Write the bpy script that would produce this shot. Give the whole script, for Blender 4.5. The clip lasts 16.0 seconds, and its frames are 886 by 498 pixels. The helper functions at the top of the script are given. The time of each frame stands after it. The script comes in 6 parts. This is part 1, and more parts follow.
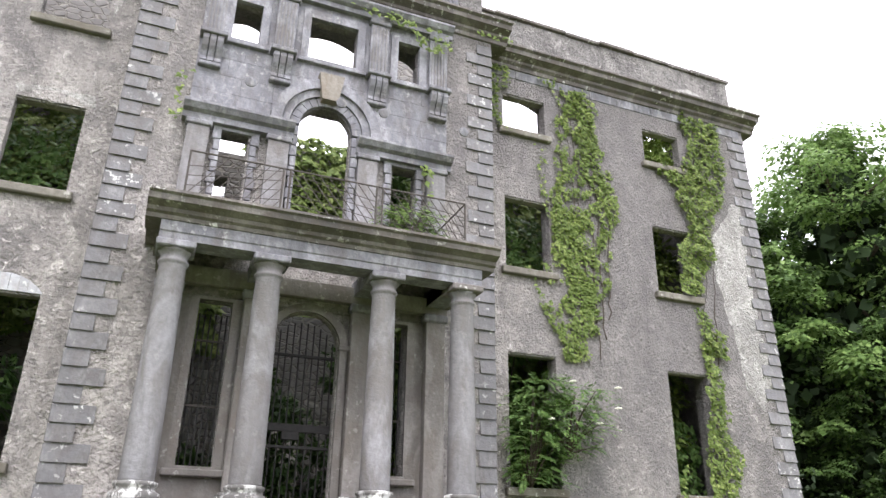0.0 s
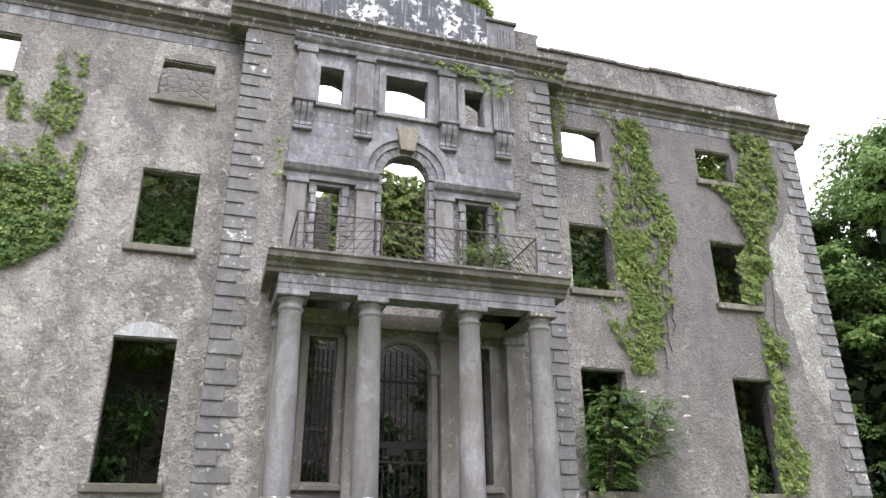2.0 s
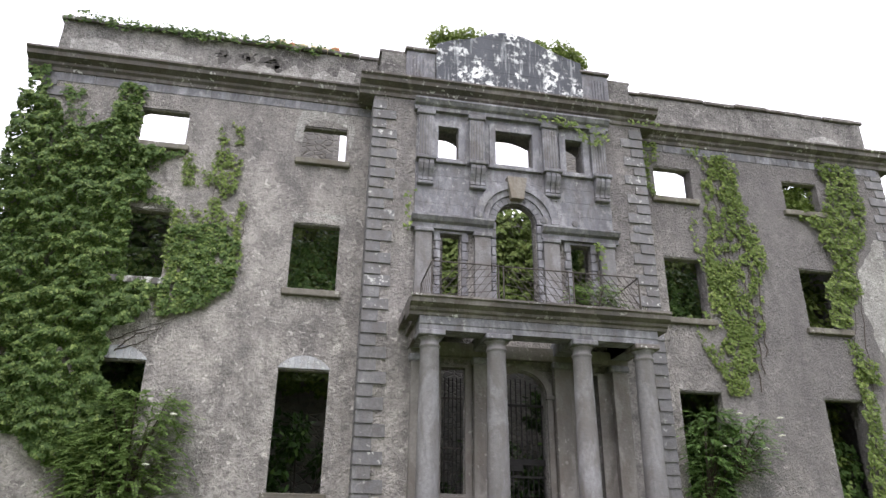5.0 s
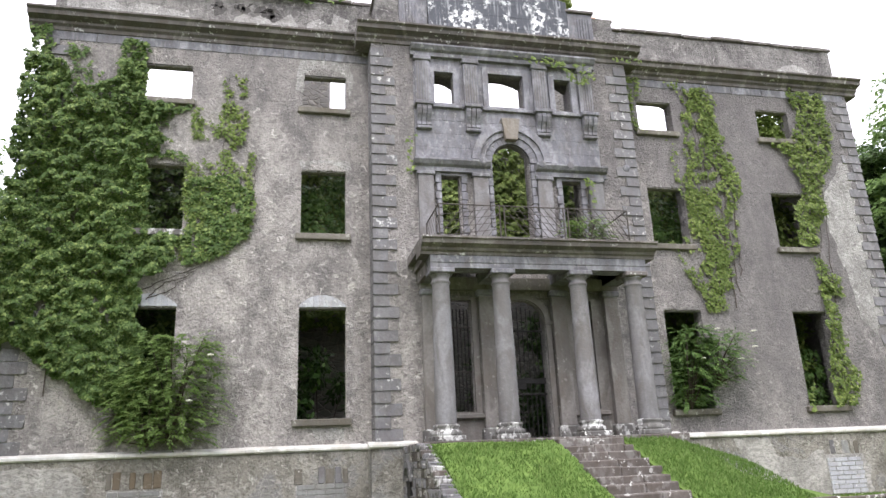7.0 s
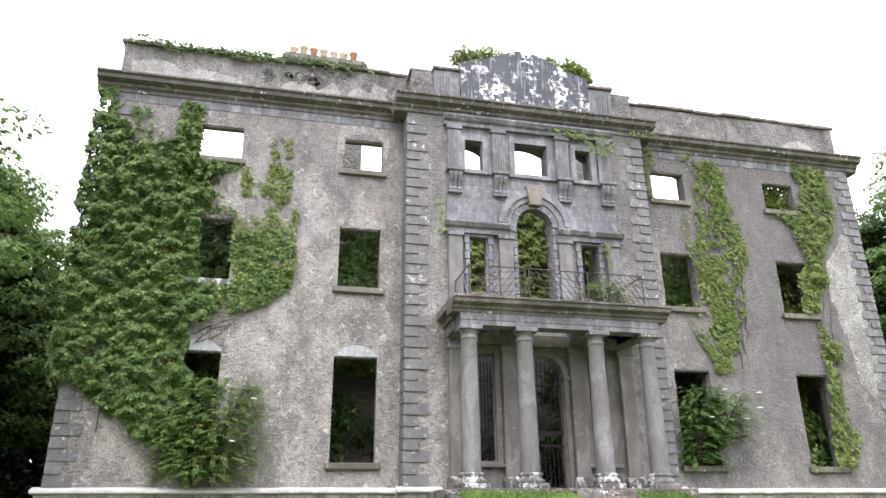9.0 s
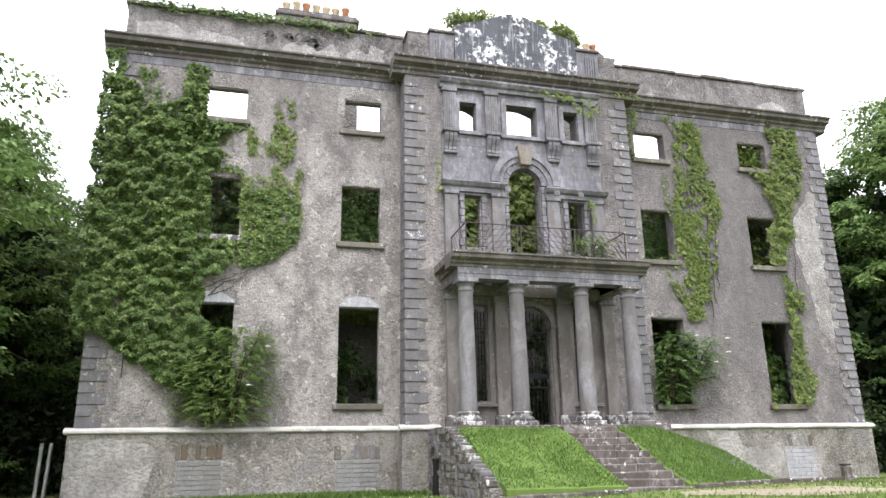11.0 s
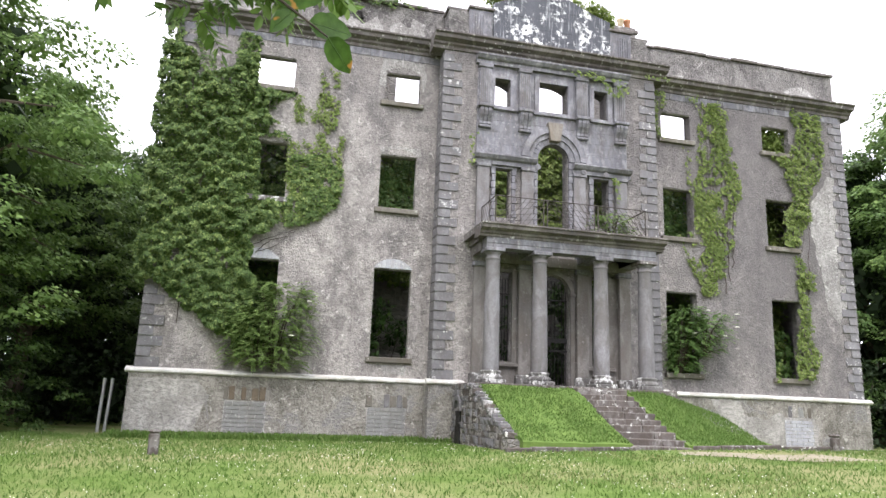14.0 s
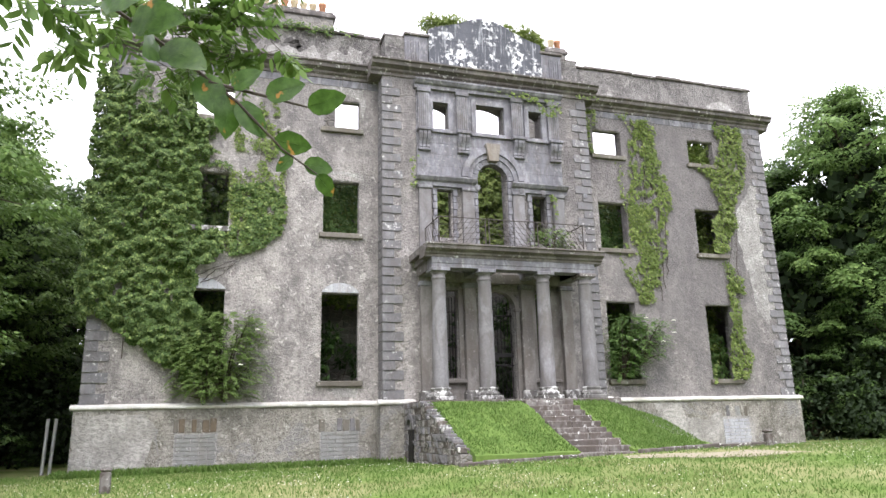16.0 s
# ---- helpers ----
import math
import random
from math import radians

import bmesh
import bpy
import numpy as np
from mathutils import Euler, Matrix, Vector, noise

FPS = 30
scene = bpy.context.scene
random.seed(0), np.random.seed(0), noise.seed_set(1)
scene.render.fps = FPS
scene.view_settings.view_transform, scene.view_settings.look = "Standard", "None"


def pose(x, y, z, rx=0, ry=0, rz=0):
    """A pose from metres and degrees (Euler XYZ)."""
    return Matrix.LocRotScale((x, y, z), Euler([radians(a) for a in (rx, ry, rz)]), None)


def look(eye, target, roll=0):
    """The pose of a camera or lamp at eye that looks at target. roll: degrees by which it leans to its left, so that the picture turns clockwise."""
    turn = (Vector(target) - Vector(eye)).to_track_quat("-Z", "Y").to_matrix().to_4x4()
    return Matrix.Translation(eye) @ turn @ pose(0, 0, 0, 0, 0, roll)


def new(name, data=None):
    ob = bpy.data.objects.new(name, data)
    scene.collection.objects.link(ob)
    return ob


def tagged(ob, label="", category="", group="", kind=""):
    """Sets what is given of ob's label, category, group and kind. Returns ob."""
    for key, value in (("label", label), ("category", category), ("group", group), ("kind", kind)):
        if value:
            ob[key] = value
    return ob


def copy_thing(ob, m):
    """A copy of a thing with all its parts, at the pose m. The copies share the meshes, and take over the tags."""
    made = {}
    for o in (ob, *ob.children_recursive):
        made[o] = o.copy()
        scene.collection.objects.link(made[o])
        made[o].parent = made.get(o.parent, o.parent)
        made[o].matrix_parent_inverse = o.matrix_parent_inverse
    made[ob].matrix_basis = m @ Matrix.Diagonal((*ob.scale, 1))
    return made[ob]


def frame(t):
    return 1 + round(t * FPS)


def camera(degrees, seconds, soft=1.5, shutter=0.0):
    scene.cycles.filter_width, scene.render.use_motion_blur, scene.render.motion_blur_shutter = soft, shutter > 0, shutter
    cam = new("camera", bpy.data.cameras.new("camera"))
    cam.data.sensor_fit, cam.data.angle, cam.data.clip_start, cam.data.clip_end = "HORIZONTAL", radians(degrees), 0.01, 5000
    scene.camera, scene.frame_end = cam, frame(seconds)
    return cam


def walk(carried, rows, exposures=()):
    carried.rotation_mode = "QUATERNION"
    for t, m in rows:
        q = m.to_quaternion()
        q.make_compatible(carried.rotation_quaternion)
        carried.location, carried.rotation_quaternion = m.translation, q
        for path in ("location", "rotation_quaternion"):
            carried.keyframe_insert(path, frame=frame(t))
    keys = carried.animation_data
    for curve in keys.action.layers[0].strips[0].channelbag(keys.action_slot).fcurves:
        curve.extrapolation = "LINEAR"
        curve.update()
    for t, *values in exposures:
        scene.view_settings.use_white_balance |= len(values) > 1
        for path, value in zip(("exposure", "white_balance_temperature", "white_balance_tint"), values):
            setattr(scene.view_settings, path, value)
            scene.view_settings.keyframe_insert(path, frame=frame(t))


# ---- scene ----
cam = camera(63.8, 16.0)
PATH = [
    (0, (-2.584, -13.571, 1.414), (-1.892, -11.859, 2.182), 0.9),
    (0.5, (-2.852, -13.977, 1.403), (-2.205, -12.23, 2.132), -0.6),
    (1, (-3.108, -14.371, 1.392), (-2.584, -12.61, 2.182), -0.2),
    (1.5, (-3.348, -14.737, 1.387), (-2.82, -12.975, 2.171), 0.7),
    (2, (-3.592, -15.097, 1.38), (-3.05, -13.334, 2.154), -0.4),
    (2.5, (-3.836, -15.466, 1.368), (-3.436, -13.666, 2.142), 1.3),
    (3, (-4.088, -15.821, 1.352), (-3.577, -14.092, 2.218), -0.9),
    (3.5, (-4.338, -16.133, 1.344), (-3.874, -14.411, 2.249), -0.6),
    (4, (-4.612, -16.45, 1.331), (-4.204, -14.672, 2.149), -1.5),
    (4.5, (-4.909, -16.774, 1.317), (-4.43, -15.002, 2.11), -2.8),
    (5, (-5.198, -17.086, 1.308), (-4.85, -15.281, 2.097), 0.7),
    (5.2, (-5.307, -17.207, 1.306), (-4.976, -15.374, 2.035), 0.2),
    (7.3, (-6.417, -18.463, 1.274), (-5.976, -16.602, 1.857), -2.6),
    (7.5, (-6.519, -18.584, 1.273), (-6.088, -16.737, 1.907), -0.8),
    (8, (-6.77, -18.896, 1.267), (-6.381, -17.011, 1.813), -0.6),
    (8.5, (-7.026, -19.226, 1.256), (-6.547, -17.369, 1.825), -2.4),
    (9, (-7.279, -19.551, 1.246), (-6.856, -17.725, 1.944), -0.4),
    (9.2, (-7.376, -19.68, 1.243), (-6.93, -17.829, 1.856), -0.5),
    (11.3, (-8.333, -20.976, 1.145), (-7.81, -19.117, 1.665), -1.1),
    (11.5, (-8.41, -21.094, 1.142), (-7.83, -19.244, 1.635), -1.9),
    (12, (-8.569, -21.373, 1.136), (-8.07, -19.526, 1.719), -1.0),
    (12.5, (-8.674, -21.632, 1.134), (-8.216, -19.753, 1.643), 0.2),
    (13, (-8.757, -21.868, 1.131), (-8.235, -20.004, 1.635), -1.5),
    (13.5, (-8.819, -22.062, 1.132), (-8.28, -20.182, 1.553), -1.4),
    (14, (-8.852, -22.22, 1.128), (-8.405, -20.318, 1.557), 2.2),
    (14.5, (-8.873, -22.345, 1.129), (-8.398, -20.453, 1.57), 0.9),
    (15, (-8.909, -22.457, 1.131), (-8.383, -20.586, 1.601), -0.1),
    (15.5, (-8.953, -22.568, 1.129), (-8.37, -20.712, 1.592), -0.5),
    (16, (-8.987, -22.665, 1.126), (-8.394, -20.816, 1.604), -1.4),
]
walk(cam, [(t, look(eye, target, roll)) for t, eye, target, roll in PATH],
     [(0, 1.90), (2, 1.68), (3, 1.48), (3.5, 1.28), (4, 1.16), (5, 1.24), (7.5, 1.62), (9, 1.73), (12.5, 1.58), (16, 1.73)])

# ---- world and light: bright overcast sky ----
world = bpy.data.worlds.new("overcast_sky")
scene.world = world
world.use_nodes = True
wn, wl = world.node_tree.nodes, world.node_tree.links
wn.clear()
w_out = wn.new("ShaderNodeOutputWorld")
w_bg = wn.new("ShaderNodeBackground")
w_sky = wn.new("ShaderNodeTexSky")
w_sky.sky_type = 'NISHITA'
w_sky.sun_disc = False
w_sky.sun_elevation = radians(52)
w_sky.sun_rotation = radians(200)
w_scale = wn.new("ShaderNodeVectorMath")
w_scale.operation = 'SCALE'
w_scale.inputs["Scale"].default_value = 0.10
w_mix = wn.new("ShaderNodeMix")
w_mix.data_type = 'RGBA'
w_mix.inputs["Factor"].default_value = 0.86
w_mix.inputs["B"].default_value = (1.22, 1.20, 1.32, 1)
wl.new(w_sky.outputs[0], w_scale.inputs[0])
wl.new(w_scale.outputs[0], w_mix.inputs["A"])
wl.new(w_mix.outputs["Result"], w_bg.inputs["Color"])
w_bg.inputs["Strength"].default_value = 1.0
wl.new(w_bg.outputs[0], w_out.inputs[0])

sun_data = bpy.data.lights.new("sun", 'SUN')
sun_data.energy, sun_data.angle, sun_data.color = 0.9, radians(25), (1.0, 0.96, 0.93)
sun = new("sun", sun_data)
sun.matrix_world = look((-8, -20, 30), (0, 0, 0))


# ---- materials ----
class Mat:
    """Small wrapper that builds a node material step by step; coordinates are world metres."""

    def __init__(self, name, rough=0.9, metal=0.0, spec=0.3):
        self.m = bpy.data.materials.new(name)
        self.m.use_nodes = True
        self.n, self.l = self.m.node_tree.nodes, self.m.node_tree.links
        self.b = self.n["Principled BSDF"]
        self.b.inputs["Roughness"].default_value = rough
        self.b.inputs["Metallic"].default_value = metal
        self.b.inputs["Specular IOR Level"].default_value = spec
        self.geo = self.n.new("ShaderNodeNewGeometry")
        self.info = self.n.new("ShaderNodeObjectInfo")

    def noise(self, scale, stretch=(1, 1, 1), detail=5, rough=0.6, lo=0.35, hi=0.65, warp=0.0):
        mp = self.n.new("ShaderNodeMapping")
        mp.inputs["Scale"].default_value = stretch
        self.l.new(self.geo.outputs["Position"], mp.inputs["Vector"])
        tx = self.n.new("ShaderNodeTexNoise")
        tx.inputs["Scale"].default_value, tx.inputs["Detail"].default_value = scale, detail
        tx.inputs["Roughness"].default_value, tx.inputs["Distortion"].default_value = rough, warp
        self.l.new(mp.outputs[0], tx.inputs["Vector"])
        return self.ramp(tx.outputs["Fac"], lo, hi)

    def cells(self, scale, stretch=(1, 1, 1), lo=0.0, hi=0.1, feature='DISTANCE_TO_EDGE'):
        mp = self.n.new("ShaderNodeMapping")
        mp.inputs["Scale"].default_value = stretch
        self.l.new(self.geo.outputs["Position"], mp.inputs["Vector"])
        tx = self.n.new("ShaderNodeTexVoronoi")
        tx.feature = feature
        tx.inputs["Scale"].default_value = scale
        self.l.new(mp.outputs[0], tx.inputs["Vector"])
        return self.ramp(tx.outputs["Distance"], lo, hi)

    def ramp(self, fac, lo, hi):
        r = self.n.new("ShaderNodeMapRange")
        r.inputs["From Min"].default_value, r.inputs["From Max"].default_value = lo, hi
        self.l.new(fac, r.inputs["Value"])
        return r.outputs[0]

    def math(self, op, a, b):
        r = self.n.new("ShaderNodeMath")
        r.operation = op
        for i, v in enumerate((a, b)):
            if isinstance(v, (int, float)):
                r.inputs[i].default_value = v
            else:
                self.l.new(v, r.inputs[i])
        return r.outputs[0]

    def mix(self, fac, a, b):
        x = self.n.new("ShaderNodeMix")
        x.data_type = 'RGBA'
        for s, v in (("Factor", fac), ("A", a), ("B", b)):
            if isinstance(v, (int, float)):
                x.inputs[s].default_value = v
            elif isinstance(v, tuple):
                x.inputs[s].default_value = (*v, 1)
            else:
                self.l.new(v, x.inputs[s])
        return x.outputs["Result"]

    def color(self, c):
        if isinstance(c, tuple):
            self.b.inputs["Base Color"].default_value = (*c, 1)
        else:
            self.l.new(c, self.b.inputs["Base Color"])
        return self

    def bump(self, fac, strength=0.5, depth=0.02):
        bp = self.n.new("ShaderNodeBump")
        bp.inputs["Strength"].default_value, bp.inputs["Distance"].default_value = strength, depth
        self.l.new(fac, bp.inputs["Height"])
        self.l.new(bp.outputs[0], self.b.inputs["Normal"])
        return self


def plaster(name, base, dark, light, patch=0.0, sooty=False):
    m = Mat(name, 0.95, spec=0.15)
    big = m.noise(0.30, (1, 1, 0.8), 6, 0.6, 0.40, 0.60, 0.6)
    mid = m.noise(1.3, (1, 1, 0.7), 5, 0.62, 0.42, 0.62, 0.6)
    blot = m.noise(3.4, (1, 1, 0.8), 4, 0.6, 0.48, 0.64, 0.8)
    streak = m.noise(1.5, (1.5, 1.5, 0.10), 6, 0.65, 0.52, 0.70)
    fleck = m.noise(8.5, (1, 1, 0.8), 3, 0.6, 0.50, 0.62, 0.9)
    pit = m.noise(7.0, (0.8, 1, 1.1), 3, 0.6, 0.53, 0.64, 0.9)
    fine = m.noise(15, (1, 1, 1), 3, 0.6, 0.36, 0.64)
    grit = m.noise(45, (1, 1, 1), 3, 0.7, 0.3, 0.7)
    c = m.mix(m.math('MULTIPLY', big, 0.5), base, tuple((a + b) / 2 for a, b in zip(base, dark)))
    c = m.mix(m.math('MULTIPLY', m.noise(0.75, (1, 1, 0.6), 6, 0.6, 0.44, 0.60, 0.9), 0.50), c, dark)
    c = m.mix(m.math('MULTIPLY', mid, 0.62), c, light)
    c = m.mix(m.math('MULTIPLY', blot, 0.30), c, dark)
    c = m.mix(m.math('MULTIPLY', streak, 0.40), c, dark)
    c = m.mix(m.math('MULTIPLY', fleck, 0.36), c, light)
    c = m.mix(m.math('MULTIPLY', pit, 0.50), c, tuple(v * 0.8 for v in dark))
    c = m.mix(m.math('MULTIPLY', fine, 0.26), c, tuple(v * 0.5 for v in base))
    c = m.mix(m.math('MULTIPLY', m.noise(5.2, (1, 1, 1), 4, 0.62, 0.60, 0.67, 0.8), 0.55), c, tuple(min(1, v * 1.35) for v in light))
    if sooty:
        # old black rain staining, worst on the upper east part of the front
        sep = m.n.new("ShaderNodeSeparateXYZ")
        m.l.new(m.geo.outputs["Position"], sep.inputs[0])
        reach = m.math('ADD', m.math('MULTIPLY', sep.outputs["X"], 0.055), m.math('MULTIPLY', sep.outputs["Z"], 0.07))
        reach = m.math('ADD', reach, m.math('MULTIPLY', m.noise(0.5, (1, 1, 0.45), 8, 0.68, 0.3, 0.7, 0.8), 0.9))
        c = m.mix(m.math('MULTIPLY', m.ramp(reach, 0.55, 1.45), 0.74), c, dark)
    if patch:
        lost = m.noise(0.55, (1, 1, 1), 7, 0.7, 0.54, 0.565, 0.5)
        c = m.mix(m.math('MULTIPLY', lost, patch), c, m.mix(m.cells(3.2, (1, 1, 1.9), 0.0, 0.08), (0.34, 0.325, 0.30), (0.21, 0.205, 0.20)))
    m.color(c)
    h = m.math('ADD', m.math('ADD', m.math('MULTIPLY', fine, 0.9), m.math('MULTIPLY', grit, 0.5)), m.math('MULTIPLY', fleck, 0.8))
    return m.bump(h, 0.9, 0.025).m


def stone(name, base, dark, light, lichen=0.15, streaks=0.5, per_piece=0.25, white=0.0):
    m = Mat(name, 0.85, spec=0.25)
    big = m.noise(0.7, (1, 1, 0.5), 6, 0.65, 0.35, 0.65)
    streak = m.noise(3.2, (1.2, 1.2, 0.09), 5, 0.65, 0.46, 0.68)
    fine = m.noise(13, (1, 1, 1), 3, 0.6, 0.36, 0.64)
    c = m.mix(big, dark, base)
    c = m.mix(m.math('MULTIPLY', streak, streaks), c, light)
    c = m.mix(m.math('MULTIPLY', m.noise(2.6, (1, 1, 0.6), 5, 0.6, 0.44, 0.62, 0.8), 0.60), c, tuple(v * k for v, k in zip(base, (0.62, 0.56, 0.49))))
    c = m.mix(m.math('MULTIPLY', m.noise(1.7, (1, 1, 0.4), 5, 0.62, 0.52, 0.64, 0.7), 0.60), c, light)
    c = m.mix(m.math('MULTIPLY', fine, 0.4), c, tuple(v * 0.6 for v in base))
    c = m.mix(m.math('MULTIPLY', m.info.outputs["Random"], per_piece), c, tuple(v * 0.55 for v in base))
    spots = m.math('MULTIPLY', m.noise(7.5, (1, 1, 1), 4, 0.6, 0.60, 0.65), m.noise(0.9, (1, 1, 1), 3, 0.5, 0.42, 0.6))
    c = m.mix(m.math('MULTIPLY', spots, lichen), c, (0.72, 0.72, 0.68))
    if white:
        run = m.math('MULTIPLY', m.noise(6.0, (1, 1, 0.6), 4, 0.62, 0.50, 0.57), m.noise(1.6, (1.3, 1.3, 0.2), 4, 0.6, 0.42, 0.56))
        c = m.mix(m.math('MULTIPLY', run, white), c, (0.78, 0.78, 0.76))
    m.color(c)
    return m.bump(fine, 0.45, 0.012).m


def leaf(name, dark, mid, bright, rough=0.5, bright_share=0.7, trans=0.25):
    m = Mat(name, rough, spec=0.18)
    rnd = m.geo.outputs["Random Per Island"]
    c = m.mix(rnd, dark, mid)
    c = m.mix(m.ramp(rnd, bright_share, 1.0), c, bright)
    c = m.mix(m.math('MULTIPLY', m.noise(0.8, (1, 1, 1), 3, 0.5, 0.35, 0.65), 0.45), c, dark)
    m.color(c)
    tr = m.n.new("ShaderNodeBsdfTranslucent")
    m.l.new(c, tr.inputs["Color"])
    mx = m.n.new("ShaderNodeMixShader")
    mx.inputs[0].default_value = trans
    m.l.new(m.b.outputs[0], mx.inputs[1])
    m.l.new(tr.outputs[0], mx.inputs[2])
    m.l.new(mx.outputs[0], m.n["Material Output"].inputs["Surface"])
    return m.m


def plain(name, base, dark, rough=0.8, metal=0.0, scale=8, bump=0.3):
    m = Mat(name, rough, metal)
    f = m.noise(scale, (1, 1, 1), 6, 0.65, 0.35, 0.65)
    g = m.noise(scale * 5, (1, 1, 1), 4, 0.65, 0.3, 0.7)
    m.color(m.mix(m.math('MULTIPLY', g, 0.3), m.mix(f, dark, base), dark))
    return m.bump(g, bump, 0.006).m


PARAPET = plaster("parapet_render", (0.178, 0.167, 0.162), (0.06, 0.057, 0.057), (0.345, 0.33, 0.312), 0.45, False)
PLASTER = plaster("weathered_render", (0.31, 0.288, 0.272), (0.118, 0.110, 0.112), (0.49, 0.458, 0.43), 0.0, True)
BASEMENT = plaster("basement_render", (0.255, 0.238, 0.205), (0.095, 0.088, 0.075), (0.43, 0.41, 0.37), 0.75)
RUBBLE = Mat("rubble_masonry", 0.95, spec=0.15)
_e = RUBBLE.cells(3.4, (1, 1, 1.8), 0.0, 0.10)
_f = RUBBLE.noise(5, lo=0.3, hi=0.7)
RUBBLE.color(RUBBLE.mix(_f, RUBBLE.mix(_e, (0.21, 0.195, 0.175), (0.15, 0.143, 0.137)), RUBBLE.mix(_e, (0.27, 0.255, 0.225), (0.22, 0.21, 0.195))))
RUBBLE = RUBBLE.bump(_e, 0.8, 0.05).m
SCAR = plaster("pale_bare_mortar", (0.335, 0.322, 0.305), (0.165, 0.158, 0.15), (0.49, 0.475, 0.455), 0.4)
STONEWORK = Mat("bared_rubble", 0.95, spec=0.15)
_e = STONEWORK.cells(3.6, (1, 1, 2.1), 0.0, 0.05)
_f = STONEWORK.noise(8, (1, 1, 1.4), 4, 0.62, 0.42, 0.62)
_g = STONEWORK.noise(1.2, (1, 1, 1), 6, 0.7, 0.42, 0.58)
_c = STONEWORK.mix(_e, (0.21, 0.20, 0.18), (0.27, 0.26, 0.24))
_c = STONEWORK.mix(STONEWORK.math('MULTIPLY', _g, 0.8), _c, (0.43, 0.41, 0.38))
STONEWORK.color(STONEWORK.mix(STONEWORK.math('MULTIPLY', _f, 0.55), _c, (0.15, 0.145, 0.135)))
STONEWORK = STONEWORK.bump(_f, 0.6, 0.03).m
LIME = stone("grey_limestone", (0.18, 0.178, 0.198), (0.095, 0.094, 0.104), (0.32, 0.318, 0.345), 0.22, 0.28, 0.10, 0.10)
QUOIN = stone("quoin_limestone", (0.175, 0.171, 0.178), (0.11, 0.107, 0.111), (0.235, 0.23, 0.237), 0.55, 0.15, 0.40, 0.05)
COLUMN = stone("column_limestone", (0.20, 0.193, 0.197), (0.12, 0.113, 0.111), (0.32, 0.318, 0.34), 0.07, 0.35, 0.30)
PORCH = stone("porch_wall_limestone", (0.20, 0.186, 0.174), (0.11, 0.10, 0.093), (0.29, 0.275, 0.26), 0.2, 0.3, 0.25)
DARKSTONE = Mat("dark_wet_limestone", 0.85, spec=0.25)
_p = DARKSTONE.noise(0.9, (1, 1, 0.6), 6, 0.65, 0.35, 0.65)
_q = DARKSTONE.noise(14, (1, 1, 1), 7, 0.7, 0.3, 0.7)
_r = DARKSTONE.noise(6, (0.9, 1, 1.0), 4, 0.65, 0.505, 0.565)
_u = DARKSTONE.noise(1.25, (1.0, 1, 0.55), 6, 0.7, 0.47, 0.58)
_d = DARKSTONE.noise(4.0, (2.0, 1, 0.16), 5, 0.7, 0.54, 0.62)
_c = DARKSTONE.mix(_q, DARKSTONE.mix(_p, (0.05, 0.053, 0.062), (0.10, 0.104, 0.120)), (0.075, 0.077, 0.088))
_c = DARKSTONE.mix(DARKSTONE.math('MULTIPLY', _d, 0.45), _c, (0.36, 0.37, 0.39))
DARKSTONE.color(DARKSTONE.mix(DARKSTONE.math('MULTIPLY', DARKSTONE.math('MULTIPLY', _r, _u), 0.9), _c, (0.75, 0.76, 0.76)))
DARKSTONE = DARKSTONE.bump(_q, 0.45, 0.012).m
CORNICE = stone("cornice_limestone", (0.15, 0.136, 0.13), (0.065, 0.06, 0.058), (0.24, 0.22, 0.205), 0.6, 0.25, 0.0)
LICHEN = stone("lichen_white_stone", (0.72, 0.71, 0.68), (0.36, 0.35, 0.32), (0.86, 0.85, 0.82), 0.8, 0.4, 0.25)
BASESTONE = stone("lichen_base_stone", (0.135, 0.13, 0.125), (0.055, 0.052, 0.05), (0.23, 0.225, 0.215), 1.0, 0.15, 0.0, 0.55)
SILL = stone("mossy_sill_stone", (0.165, 0.152, 0.132), (0.08, 0.074, 0.062), (0.25, 0.235, 0.20), 0.6, 0.3, 0.2)
VOUSS = stone("blue_voussoir_stone", (0.46, 0.47, 0.50), (0.30, 0.305, 0.32), (0.62, 0.63, 0.66), 0.5, 0.5, 0.5)
KEYST = stone("brown_keystone", (0.235, 0.21, 0.18), (0.15, 0.135, 0.12), (0.29, 0.27, 0.24), 0.1, 0.3, 0.0)
BLOCK = stone("concrete_block", (0.25, 0.25, 0.24), (0.16, 0.16, 0.155), (0.33, 0.33, 0.32), 0.3, 0.2, 0.4)
STEP = stone("step_stone", (0.125, 0.108, 0.097), (0.06, 0.052, 0.047), (0.20, 0.175, 0.16), 0.9, 0.15, 0.45, 0.12)
RUSTSTONE = stone("ochre_lintel_stone", (0.17, 0.135, 0.095), (0.10, 0.08, 0.06), (0.25, 0.215, 0.165), 0.3, 0.2, 0.4)
# near-black coat for the darkness of holes in the parapet
HOLE_DARK = plain("painted_hollow_black", (0.11, 0.103, 0.098), (0.045, 0.042, 0.04), 0.95, 0, 9, 0.8)
IRON = plain("black_iron", (0.035, 0.033, 0.032), (0.015, 0.014, 0.014), 0.6, 0.6, 20)
RUST = plain("rusted_iron", (0.10, 0.085, 0.075), (0.05, 0.045, 0.042), 0.8, 0.3, 20)
POT_CREAM = plain("cream_clay", (0.66, 0.56, 0.42), (0.45, 0.36, 0.22), 0.8, 0, 6)
POT_RED = plain("orange_clay", (0.52, 0.26, 0.15), (0.38, 0.18, 0.10), 0.8, 0, 6)
